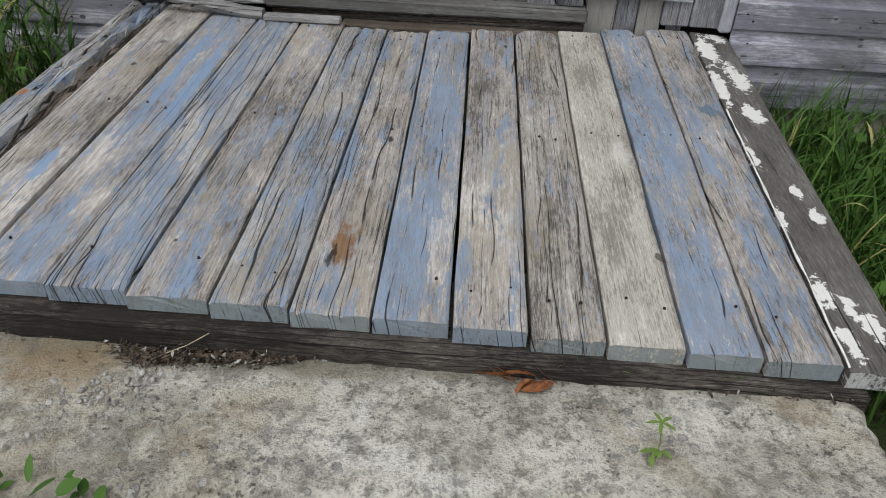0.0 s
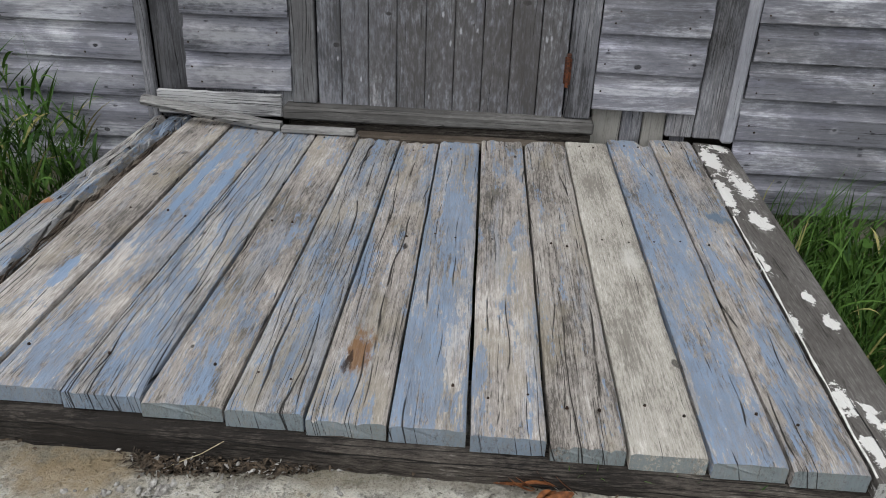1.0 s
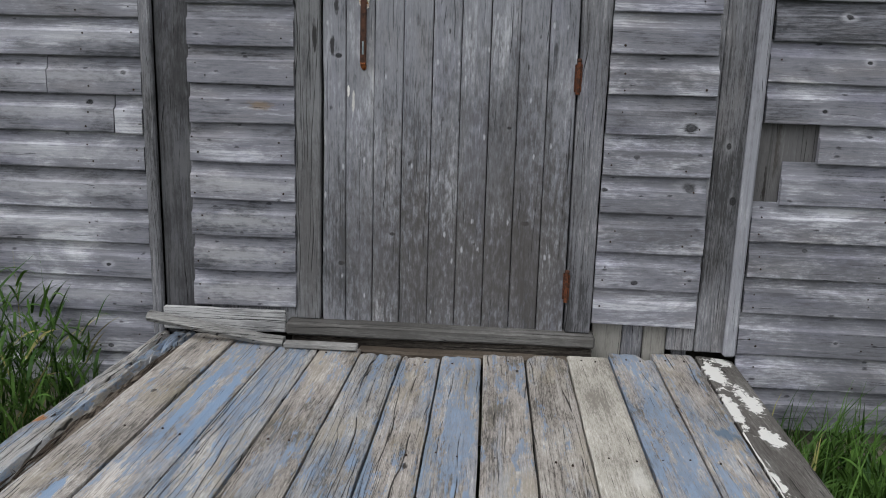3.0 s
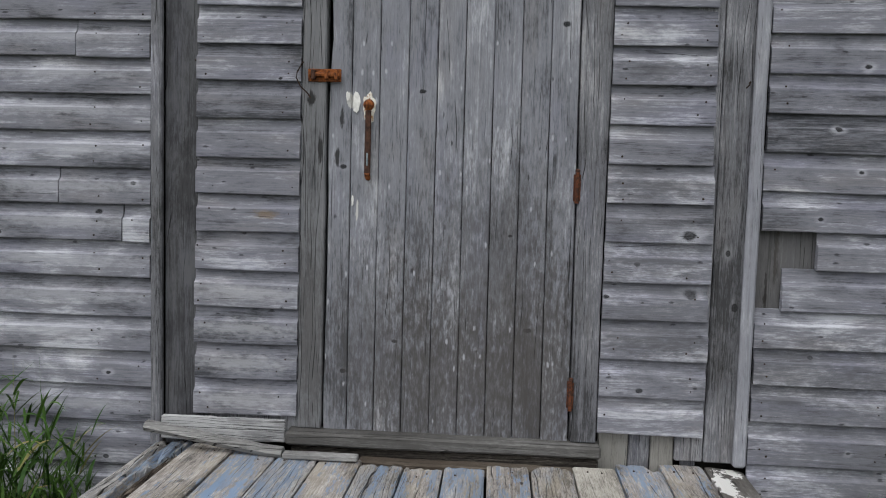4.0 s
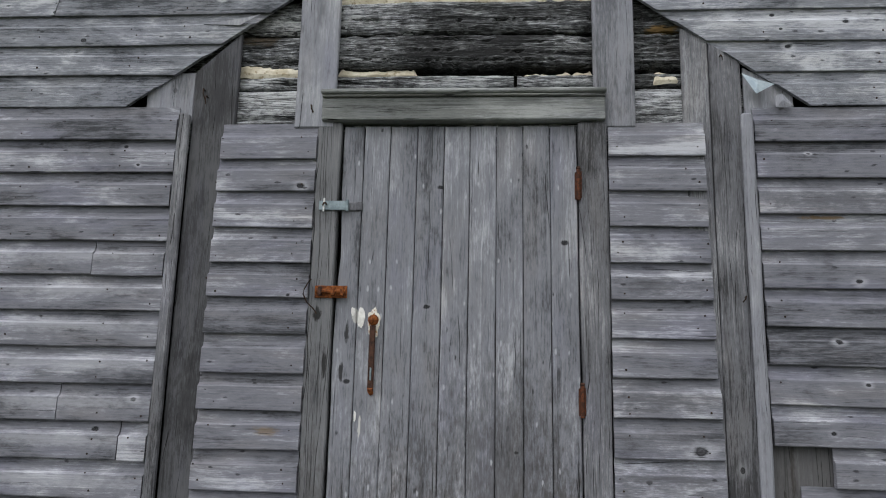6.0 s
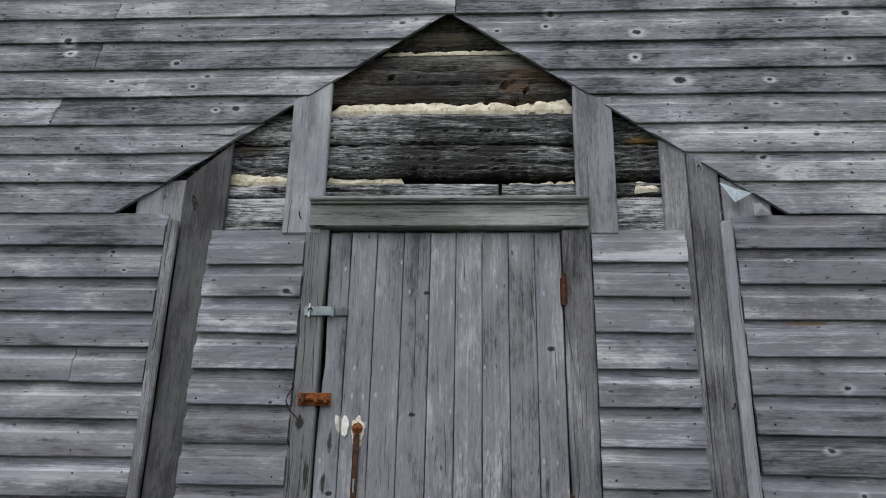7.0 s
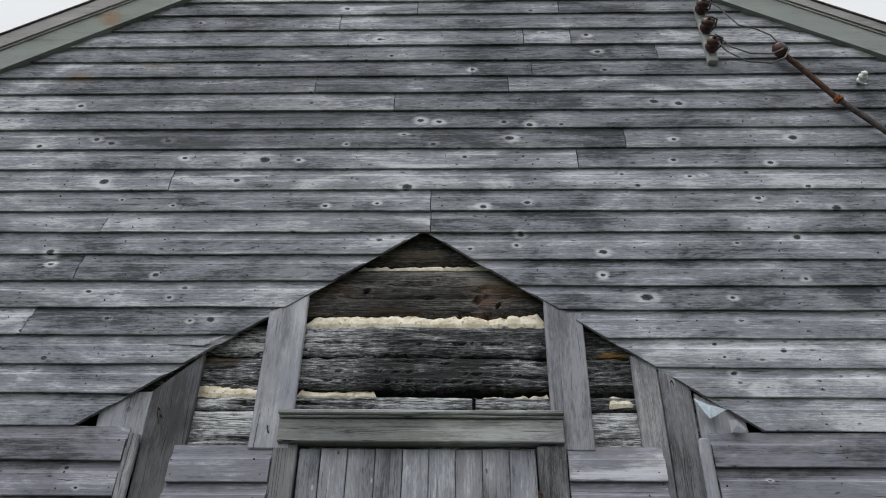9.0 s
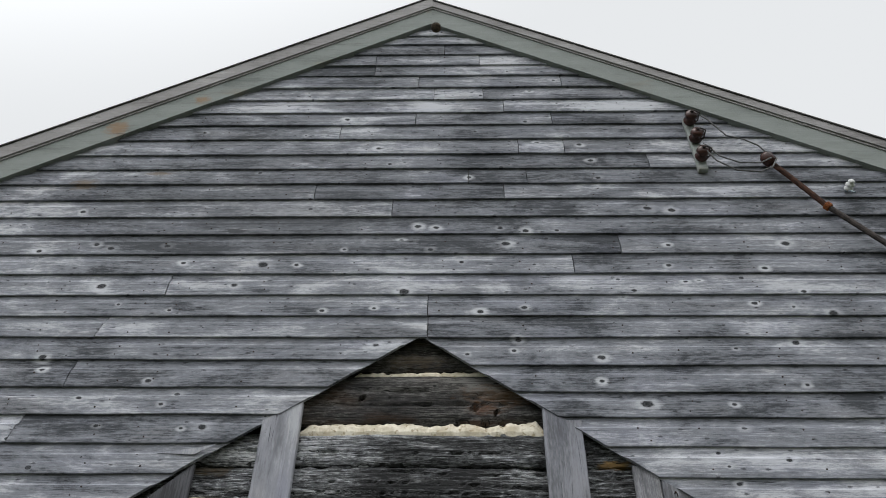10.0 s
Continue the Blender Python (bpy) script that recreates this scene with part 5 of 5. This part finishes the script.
part("caulk", *tube(pts, [0.0012 + 0.0022 * max(0.0, 0.5 + noise.noise(Vector((k * 0.37, 8, 0)))) for k in range(41)], 6), M_WHITE, deck, "broken line of white caulk")

# beams under the deck
fb = board("beam", (-1.24, -1.675, -0.150), (0.752, -1.59, -0.042), M_BEAM, deck, "dark rotting beam under the planks", bevel=0.010, wobble=0.013, cuts=70, seed=80)
for v in fb.data.vertices:
    v.co.y -= (v.co.x + 0.4) * 0.054
for x in (-1.21, -0.25, 0.72):
    board("joist", (x, -1.55, -0.20), (x + 0.07, -0.05, -0.046), M_BEAM, deck, bevel=0.006, wobble=0.004, cuts=6, seed=int(90 + x * 10))
for x in (-1.17, -0.22, 0.75):
    for y in (-0.25, -1.40):
        board("deck_post", (x - 0.05, y - 0.05, -0.55), (x + 0.05, y + 0.05, -0.200), M_BEAM, deck, bevel=0.006, wobble=0.004, cuts=2)

# nail heads
nail_bm = bmesh.new()
bmesh.ops.create_cone(nail_bm, cap_ends=True, segments=8, radius1=0.0036, radius2=0.0026, depth=0.004)
nail_mesh = bpy.data.meshes.new("nail")
nail_bm.to_mesh(nail_mesh)
nail_bm.free()
nail_mesh.materials.append(M_NAIL)
for i in range(13):
    for f, us in ((0.075, (0.25, 0.72)), (0.50, (0.3, 0.7)), (0.955, (0.3, 0.68))):
        for u in us:
            if random.random() < 0.25:
                continue
            u += random.uniform(-0.1, 0.1)
            ff = f + random.uniform(-0.012, 0.012)
            x = (FRONT_X[i] + (FRONT_X[i + 1] - FRONT_X[i]) * u) * (1 - ff) + (BACK_X[i] + (BACK_X[i + 1] - BACK_X[i]) * u) * ff
            y = front_y(x) * (1 - ff) + BACK_Y[i] * ff
            nail = new("nail", nail_mesh)
            nail.location = (x, y, 0.0015)
            nail.parent = deck

# ---- loose boards by the door ----
loose = tagged(board("loose_board", (-1.200, -0.050, 0.018), (-0.738, -0.030, 0.102), M_LOOSE, None, bevel=0.004, wobble=0.006, cuts=12, seed=100), "short grey board propped against the wall", "board")
verts, faces = tube([(-1.226, -0.115, 0.070), (-1.10, -0.117, 0.052), (-0.95, -0.121, 0.028), (-0.80, -0.125, 0.008), (-0.722, -0.128, 0.002)], 0.020, 6)
verts = [(v.x, v.y + (v.y + 0.12) * 0.3, v.z + 0.012) for v in verts]
tagged(part("loose_batten", verts, faces, M_STICK), "pale weathered batten lying across the deck", "batten")
tagged(board("loose_batten", (-0.716, -0.165, 0.004), (-0.452, -0.125, 0.024), M_STICK, None, bevel=0.004, wobble=0.003, cuts=6, seed=102), "short pale batten lying on the deck planks", "batten")
tagged(board("rotten_board", (-0.46, -0.105, -0.052), (0.30, -0.045, -0.012), M_ROTTEN, None, bevel=0.006, wobble=0.006, cuts=20, seed=103), "brown rotten board in the gap before the sill", "board")

# ---- concrete step ----
bm = bmesh.new()
bmesh.ops.create_grid(bm, x_segments=150, y_segments=44, size=0.5)
for v in bm.verts:
    u, w = v.co.x + 0.5, v.co.y + 0.5
    x = -1.75 + 2.488 * u
    y = -1.985 + 0.585 * w + (0.02 * math.sin(x * 2.0))
    if w == 0 or w < 0.001:
        y += 0.02 * noise.noise(Vector((x * 6, 0, 0))) + 0.008 * noise.noise(Vector((x * 25, 0, 0)))
    if u > 0.999:
        x += 0.02 * noise.noise(Vector((0, y * 9, 0))) + 0.01 * noise.noise(Vector((0, y * 40, 0)))
    z = -0.112 + (x + 0.85) * 0.036 + 0.006 * noise.noise(Vector((x * 4, y * 4, 0))) + 0.003 * noise.noise(Vector((x * 21, y * 21, 0)))
    d = math.hypot((x + 0.44) / 0.20, (y + 1.645) / 0.060) + 0.35 * noise.noise(Vector((x * 12, y * 12, 2)))
    if d < 1:
        z -= 0.045 * min(1.0, (1 - d) * 2.5)
    edge = min(w * 0.62, (1 - u) * 2.52)
    if edge < 0.03:
        z -= 0.02 * (1 - edge / 0.03) ** 2
    v.co = (x, y, z)
rim = [e for e in bm.edges if e.is_boundary]
ext = bmesh.ops.extrude_edge_only(bm, edges=rim)
for v in [g for g in ext["geom"] if isinstance(g, bmesh.types.BMVert)]:
    v.co.z = -0.52
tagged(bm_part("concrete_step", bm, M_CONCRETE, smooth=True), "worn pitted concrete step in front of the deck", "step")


def step_z(x, y):
    return -0.112 + (x + 0.85) * 0.036


# ---- pebbles, litter, dead leaf ----
def pebbles(name, spots, label, mat, seed):
    rng = random.Random(seed)
    verts, faces = [], []
    for x, y, z, r in spots:
        bm = bmesh.new()
        bmesh.ops.create_icosphere(bm, subdivisions=1, radius=r)
        turn = Euler((rng.random() * 6, rng.random() * 6, rng.random() * 6)).to_matrix()
        base = len(verts)
        for v in bm.verts:
            c = turn @ Vector((v.co.x * 1.3, v.co.y, v.co.z * 0.8))
            c *= 1 + 0.35 * noise.noise(v.co * 90 + Vector((x * 50, y * 50, 0)))
            verts.append((x + c.x, y + c.y, z + c.z * 0.8))
        faces += [tuple(base + v.index for v in fc.verts) for fc in bm.faces]
        bm.free()
    ob = tagged(part(name, verts, faces, mat), label, "pebbles", kind="stuff")
    return ob


rng = random.Random(5)
spots = []
for cx, cy, n, s, r in ((-0.247, -1.733, 6, 0.02, 0.007), (-0.05, -1.70, 8, 0.018, 0.006), (0.36, -1.69, 7, 0.05, 0.007), (-0.20, -1.70, 12, 0.06, 0.006), (-0.54, -1.75, 40, 0.018, 0.010), (-0.60, -1.79, 70, 0.028, 0.009), (-0.66, -1.83, 70, 0.035, 0.008), (-0.60, -1.86, 18, 0.06, 0.006), (0.10, -1.83, 14, 0.07, 0.006), (0.2, -1.90, 16, 0.08, 0.006), (-0.1, -1.9, 14, 0.08, 0.006)):
    for k in range(n // 2 + 1):
        x, y = rng.gauss(cx, s), rng.gauss(cy, s * 0.7)
        spots.append((x, min(y, -1.685), step_z(x, y) + 0.001, r * rng.uniform(0.25, 0.8)))
pebbles("pebbles", spots, "pale pebbles and crumbs of concrete on the step", M_PEBBLE, 1)
spots = []
for k in range(230):
    x = rng.uniform(-0.62, -0.27)
    y = rng.gauss(-1.655, 0.016)
    spots.append((x, y, step_z(x, y) - 0.022, rng.uniform(0.004, 0.013)))
for k in range(130):
    x = rng.uniform(-0.95, 0.72)
    y = -1.668 - (x + 0.4) * 0.054 + rng.gauss(0, 0.006)
    spots.append((x, y, step_z(x, y), rng.uniform(0.003, 0.008)))
for k in range(420):
    x = rng.uniform(-0.625, -0.275)
    f = rng.random()
    reach = 0.040 * min(1.0, (x + 0.64) / 0.06, (-0.26 - x) / 0.08)
    y = -1.680 - f * max(0.004, reach)
    spots.append((x, y, step_z(x, y) + 0.006 - 0.012 * f, rng.uniform(0.003, 0.006)))
LITTER = spots


def leaf_mesh(length, width, curl=0.3, fold=0.2, n=6):
    verts, faces = [], []
    for i in range(n + 1):
        f = i / n
        w = width * math.sin(math.pi * min(1.0, f * 0.92 + 0.06)) ** 0.8 * 0.5
        z = -curl * length * f * f
        verts += [(-w, f * length, z + fold * w), (0, f * length, z), (w, f * length, z + fold * w)]
    for i in range(n):
        for k in range(2):
            a = i * 3 + k
            faces.append((a, a + 1, a + 4, a + 3))
    return verts, faces


def add_leaves(name, specs, mat, label, category, kind=""):
    """Many leaves in one mesh: specs of place, turn, length and width."""
    verts, faces = [], []
    for m, length, width, curl in specs:
        v, f = leaf_mesh(length, width, curl)
        base = len(verts)
        verts += [tuple(m @ Vector(q)) for q in v]
        faces += [tuple(base + k for k in q) for q in f]
    return tagged(part(name, verts, faces, mat, smooth=True), label, category, kind=kind)


specs, pale = [], []
for x, y, z, r in LITTER:
    for k in range(2):
        m = pose(x + rng.gauss(0, 0.006), y + rng.gauss(0, 0.004), z + rng.uniform(0.0, 0.010), rng.uniform(-22, 14), rng.uniform(-40, 40), rng.uniform(0, 360))
        (pale if rng.random() < 0.13 else specs).append((m, r * rng.uniform(1.2, 4.0), r * rng.uniform(0.5, 1.2), rng.uniform(-0.6, 0.6)))
add_leaves("litter", specs, M_LITTER, "dark rotted leaf litter along the beam", "litter", "stuff")
add_leaves("chips", pale, M_PEBBLE, "pale chips and shreds among the litter", "litter", "stuff")
v, f = tube([(-0.555, -1.700, -0.105), (-0.52, -1.694, -0.088), (-0.48, -1.688, -0.070), (-0.44, -1.678, -0.046)], 0.0009, 5)
tagged(part("straw", v, f, M_STRAW), "pale dry straw leaning on the beam", "straw")

specs = []
for k in range(9):
    specs.append((pose(0.195 - 0.011 * k + rng.uniform(-0.012, 0.012), -1.722 + rng.uniform(-0.006, 0.010), step_z(0.15, -1.7) + 0.010 + rng.uniform(0, 0.008), rng.uniform(-25, 25), rng.uniform(-60, 60), rng.uniform(40, 120)), rng.uniform(0.035, 0.065), rng.uniform(0.014, 0.026), rng.uniform(-0.7, 0.7)))
add_leaves("dead_leaf", specs, M_DEADLEAF, "curled dry orange-brown leaf on the step", "leaf")

# sprout growing from a crack
sprout = thing("sprout", "small green weed growing from a crack in the concrete", "plant", at=(0, 0, 0))
bx, by, bz = 0.350, -1.875, step_z(0.35, -1.87)
part("stem", *tube([(bx, by, bz), (bx + 0.002, by + 0.004, bz + 0.03), (bx - 0.003, by + 0.010, bz + 0.075)], 0.0012, 5), M_SPROUT, sprout)
for k in range(5):
    v, f = leaf_mesh(0.024, 0.007, 0.3)
    m = pose(bx - 0.003, by + 0.010, bz + 0.074, 12, 0, k * 72 + 20)
    part("leaf", [m @ Vector(q) for q in v], f, M_SPROUT, sprout, smooth=True)
for k in range(6):
    v, f = leaf_mesh(0.020, 0.010, 0.4)
    m = pose(bx + rng.uniform(-0.012, 0.012), by + rng.uniform(-0.01, 0.01), bz + 0.012, rng.uniform(5, 40), 0, k * 60 + rng.uniform(-20, 20))
    part("leaf", [m @ Vector(q) for q in v], f, M_SPROUT, sprout, smooth=True)


# ---- grass and weeds ----
def blades(name, spots, mat, label, seed, lean=0.5):
    """A stand of grass: spots of x, y, z, height, width."""
    rng = random.Random(seed)
    verts, faces = [], []
    for x, y, z, h, w in spots:
        a = rng.uniform(0, 2 * math.pi)
        bend = rng.uniform(0.1, 1.0) * lean * h
        dx, dy = math.cos(a) * bend, math.sin(a) * bend
        sx, sy = -math.sin(a + 0.6) * w / 2, math.cos(a + 0.6) * w / 2
        droop = rng.uniform(0.0, 0.55)
        base = len(verts)
        n = 5
        for i in range(n + 1):
            f = i / n
            t = (1 - f) ** 0.7 if i < n else 0.03
            px, py = x + dx * f * f, y + dy * f * f
            if py > -0.035:
                py = -0.035
            pz = z + h * (f - droop * f ** 3 * 0.6)
            verts += [(px - sx * t, py - sy * t, pz), (px + sx * t, py + sy * t, pz)]
        for i in range(n):
            b = base + 2 * i
            faces.append((b, b + 1, b + 3, b + 2))
    return tagged(part(name, verts, faces, mat, smooth=True), label, "grass", kind="stuff")


def grass_stems(name, places, mat, label, seed):
    """Tall grass: leaning stems with long leaf blades branching from them."""
    rng = random.Random(seed)
    verts, faces = [], []

    def ribbon(p0, d, length, width, droop):
        n = 6
        d = Vector(d).normalized()
        side = d.cross(Vector((0, 0, 1)))
        side = (side.normalized() if side.length > 0.01 else Vector((1, 0, 0)))
        side = (side + 0.5 * Vector((rng.uniform(-1, 1), rng.uniform(-1, 1), rng.uniform(-1, 1)))).normalized()
        base = len(verts)
        for i in range(n + 1):
            f = i / n
            w = width * (0.35 + 0.65 * math.sin(math.pi * min(1.0, 0.15 + f))) * (1 - f ** 3) * 0.5 + 0.0004
            p = Vector(p0) + d * length * f + Vector((0, 0, -droop * length * f * f))
            p.y = min(p.y, -0.03)
            verts.extend([p - side * w, p + side * w])
        for i in range(n):
            k = base + 2 * i
            faces.append((k, k + 1, k + 3, k + 2))

    for x, y, z, h in places:
        a = rng.uniform(0, 2 * math.pi)
        lean = rng.uniform(0.05, 0.35)
        d = Vector((math.cos(a) * lean, math.sin(a) * lean, 1)).normalized()
        ribbon((x, y, z), d, h, 0.005, 0.04)
        for k in range(rng.randint(4, 7)):
            f = rng.uniform(0.25, 0.95)
            b = rng.uniform(0, 2 * math.pi)
            out = rng.uniform(0.35, 1.0)
            ribbon(Vector((x, y, z)) + d * h * f + Vector((0, 0, -0.04 * h * f * f)), (math.cos(b) * out, math.sin(b) * out, 1), rng.uniform(0.12, 0.30), rng.uniform(0.007, 0.013), rng.uniform(0.1, 0.8))
    return tagged(part(name, verts, faces, mat, smooth=True), label, "grass", kind="stuff")


rng = random.Random(12)
places = []
for k in range(135):
    x, y = rng.gauss(-1.66, 0.19), -0.14 - abs(rng.gauss(0.16, 0.20))
    if -2.3 < x < -1.36:
        places.append((x, y, -0.42, rng.triangular(0.25, 0.86, 0.60) * (1.0 if x < -1.48 else 0.75)))
grass_stems("grass", places, M_GRASS, "tall green grass growing against the wall", 3)
spots = []
for k in range(2200):
    x, y = rng.uniform(-3.2, -1.30), rng.uniform(-2.4, -0.06)
    spots.append((x, y, -0.43, rng.uniform(0.10, 0.30), rng.uniform(0.005, 0.010)))
blades("grass", spots, M_GRASS, "low green grass beside the deck", 9, 0.8)
places = []
for k in range(120):
    places.append((0.98 + abs(rng.gauss(0, 0.5)), rng.uniform(-2.2, -0.10), -0.43, rng.uniform(0.10, 0.26)))
grass_stems("grass", places, M_GRASS, "leafy green grass beside the deck", 13)
spots = []
for k in range(4600):
    x, y = 0.95 + abs(rng.gauss(0, 0.75)), rng.uniform(-2.4, -0.06)
    spots.append((x, y, -0.43, rng.triangular(0.08, 0.48, 0.2), rng.uniform(0.006, 0.013)))
blades("grass", spots, M_GRASS, "thick green grass beside the deck", 4, 0.75)
spots = []
for k in range(60):
    x, y = rng.gauss(1.22, 0.10), rng.gauss(-0.16, 0.05)
    spots.append((x, min(y, -0.08), -0.42, rng.uniform(0.25, 0.46), rng.uniform(0.005, 0.010)))
blades("grass", spots, M_GRASS, "tuft of long grass under the siding", 5, 0.6)
spots = [(0.225 + rng.gauss(0, 0.012), -1.69, step_z(0.2, -1.69), rng.uniform(0.03, 0.07), 0.004) for k in range(9)]
spots += [(0.385 + rng.gauss(0, 0.03), -1.695, step_z(0.4, -1.69), rng.uniform(0.015, 0.05), 0.004) for k in range(12)]
spots += [(0.50 + rng.gauss(0, 0.02), -1.705, step_z(0.5, -1.69), rng.uniform(0.015, 0.04), 0.005) for k in range(6)]
blades("grass", spots, M_GRASS, "thin grass sprouting between beam and step", 6, 0.9)

specs = []
for k in range(190):
    x = rng.choice((rng.gauss(-0.70, 0.07), rng.gauss(-0.55, 0.05), rng.gauss(-0.40, 0.05)))
    specs.append((pose(x, rng.gauss(-2.02, 0.03), rng.uniform(-0.24, -0.10) + (0.03 if x < -0.5 else -0.02), rng.uniform(-10, 55), rng.uniform(-25, 25), rng.uniform(0, 360)), rng.uniform(0.018, 0.046), rng.uniform(0.011, 0.026), 0.3))
add_leaves("weeds", specs, M_LEAF, "broad green weed leaves at the step's edge", "weeds", "stuff")
specs = []
for k in range(420):
    x, y = rng.uniform(0.92, 1.7), rng.uniform(-2.3, -0.08)
    specs.append((pose(x, y, rng.uniform(-0.42, -0.22), rng.uniform(-10, 50), rng.uniform(-25, 25), rng.uniform(0, 360)), rng.uniform(0.03, 0.075), rng.uniform(0.02, 0.045), 0.3))
add_leaves("weeds", specs, M_LEAF, "low broad-leaved weeds among the grass", "weeds", "stuff")

# ---- electric fittings high on the gable ----
rack = thing("insulator_rack", "old rack of brown ceramic insulators on the gable", "insulator rack", at=(1.28, -0.02, 4.2))


def local(points, ob):
    return [Vector(p) - ob.location for p in points]


def insulator(base, d, parent):
    v, f = lathe([(0.012, 0.0), (0.030, 0.004), (0.036, 0.018), (0.020, 0.030), (0.020, 0.040), (0.036, 0.052), (0.032, 0.070), (0.014, 0.078)], base, d, 16)
    spool = part("insulator", local(v, parent), f, M_CERAMIC, parent, "brown glazed spool insulator", smooth=True)
    b = Vector(base)
    v, f = tube([b + Vector((0.030, 0.0, 0.0)), b + Vector((0.044, -0.020, 0.0)), b + Vector((0.040, -0.075, -0.003)), b + Vector((0.010, -0.090, -0.004)), b + Vector((-0.012, -0.084, -0.004))], 0.0045, 6)
    part("clevis", local(v, parent), f, M_IRON, spool, "dark iron strap round the spool")
    v, f = lathe([(0.007, 0.0), (0.007, 0.010), (0.004, 0.014)], b + Vector((0.0, -0.078, -0.004)), (0, -1, -0.05), 8)
    part("bolt", local(v, parent), f, M_IRON, spool)
    return spool


ob = board("rack_board", (1.262, -0.050, 4.030), (1.312, -0.020, 4.470), M_SOFFIT, rack, "pale painted backing strip")
for v in ob.data.vertices:
    v.co -= rack.location
for z in (4.115, 4.265, 4.420):
    insulator((1.287, -0.050, z), (0, -1, -0.05), rack)
pipe = thing("service_pipe", "rusty service pipe with a ceramic head and loose wires", "pipe", at=(1.66, -0.05, 4.03))
v, f = tube([(1.640, -0.060, 4.070), (1.70, -0.058, 3.975), (1.83, -0.055, 3.745)], 0.014, 10)
part("tube", local(v, pipe), f, M_RUST_DARK, pipe, "rusty iron tube")
v, f = lathe([(0.018, 0.0), (0.022, 0.004), (0.022, 0.026), (0.018, 0.03)], (1.826, -0.055, 3.752), (0.58, 0, -0.80), 12)
part("lower_tube", *(lambda vf: (local(vf[0], pipe), vf[1]))(tube([(1.832, -0.055, 3.742), (2.03, -0.055, 3.480), (2.6, -0.055, 2.72)], 0.014, 10)), M_IRON, pipe, "dark iron lower tube")
part("coupling", local(v, pipe), f, M_RUST, pipe)
v, f = lathe([(0.014, 0.0), (0.032, 0.008), (0.036, 0.030), (0.034, 0.060), (0.020, 0.078)], (1.650, -0.060, 4.055), (-0.5, -0.2, 0.84), 14)
part("cap", local(v, pipe), f, M_CERAMIC, pipe, "brown ceramic entrance cap", smooth=True)
for pts in ([(1.31, -0.11, 4.44), (1.36, -0.12, 4.36), (1.43, -0.12, 4.22), (1.52, -0.11, 4.20), (1.59, -0.10, 4.16), (1.63, -0.085, 4.10)],
            [(1.30, -0.12, 4.15), (1.36, -0.12, 4.05), (1.45, -0.12, 4.00), (1.56, -0.11, 4.01), (1.63, -0.10, 4.06)],
            [(1.29, -0.12, 4.12), (1.33, -0.12, 4.02), (1.42, -0.12, 3.94), (1.54, -0.11, 3.94), (1.62, -0.10, 3.99), (1.665, -0.09, 4.07)]):
    v, f = tube(pts, 0.0042, 6)
    part("wire", local(v, pipe), f, M_WIRE, pipe, "thin grey wire")
knob = thing("porcelain_insulator", "small white porcelain insulator on the siding", "insulator", at=(1.99, -0.02, 3.88))
v, f = lathe([(0.010, 0.0), (0.022, 0.004), (0.022, 0.014), (0.013, 0.020), (0.022, 0.027), (0.022, 0.038), (0.012, 0.044), (0.018, 0.052), (0.008, 0.060)], (1.992, -0.030, 3.885), (0.1, -1, 0.25), 12)
part("spool", local(v, knob), f, M_PORCELAIN, knob, smooth=True)
v, f = tube([(1.985, -0.02, 3.89), (1.985, -0.05, 3.86), (1.99, -0.075, 3.82)], 0.005, 6)
part("bracket", local(v, knob), f, M_ZINC, knob)

# dark ball of a knot hole under the peak
v, f = lathe([(0.030, 0.0), (0.034, 0.006), (0.026, 0.014), (0.010, 0.018)], (AX + 0.03, -0.060, 5.425), (0, -0.6, -0.8), 12)
tagged(part("wasp_nest", v, f, M_LITTER, smooth=True), "small dark nest tucked under the gable peak", "nest")
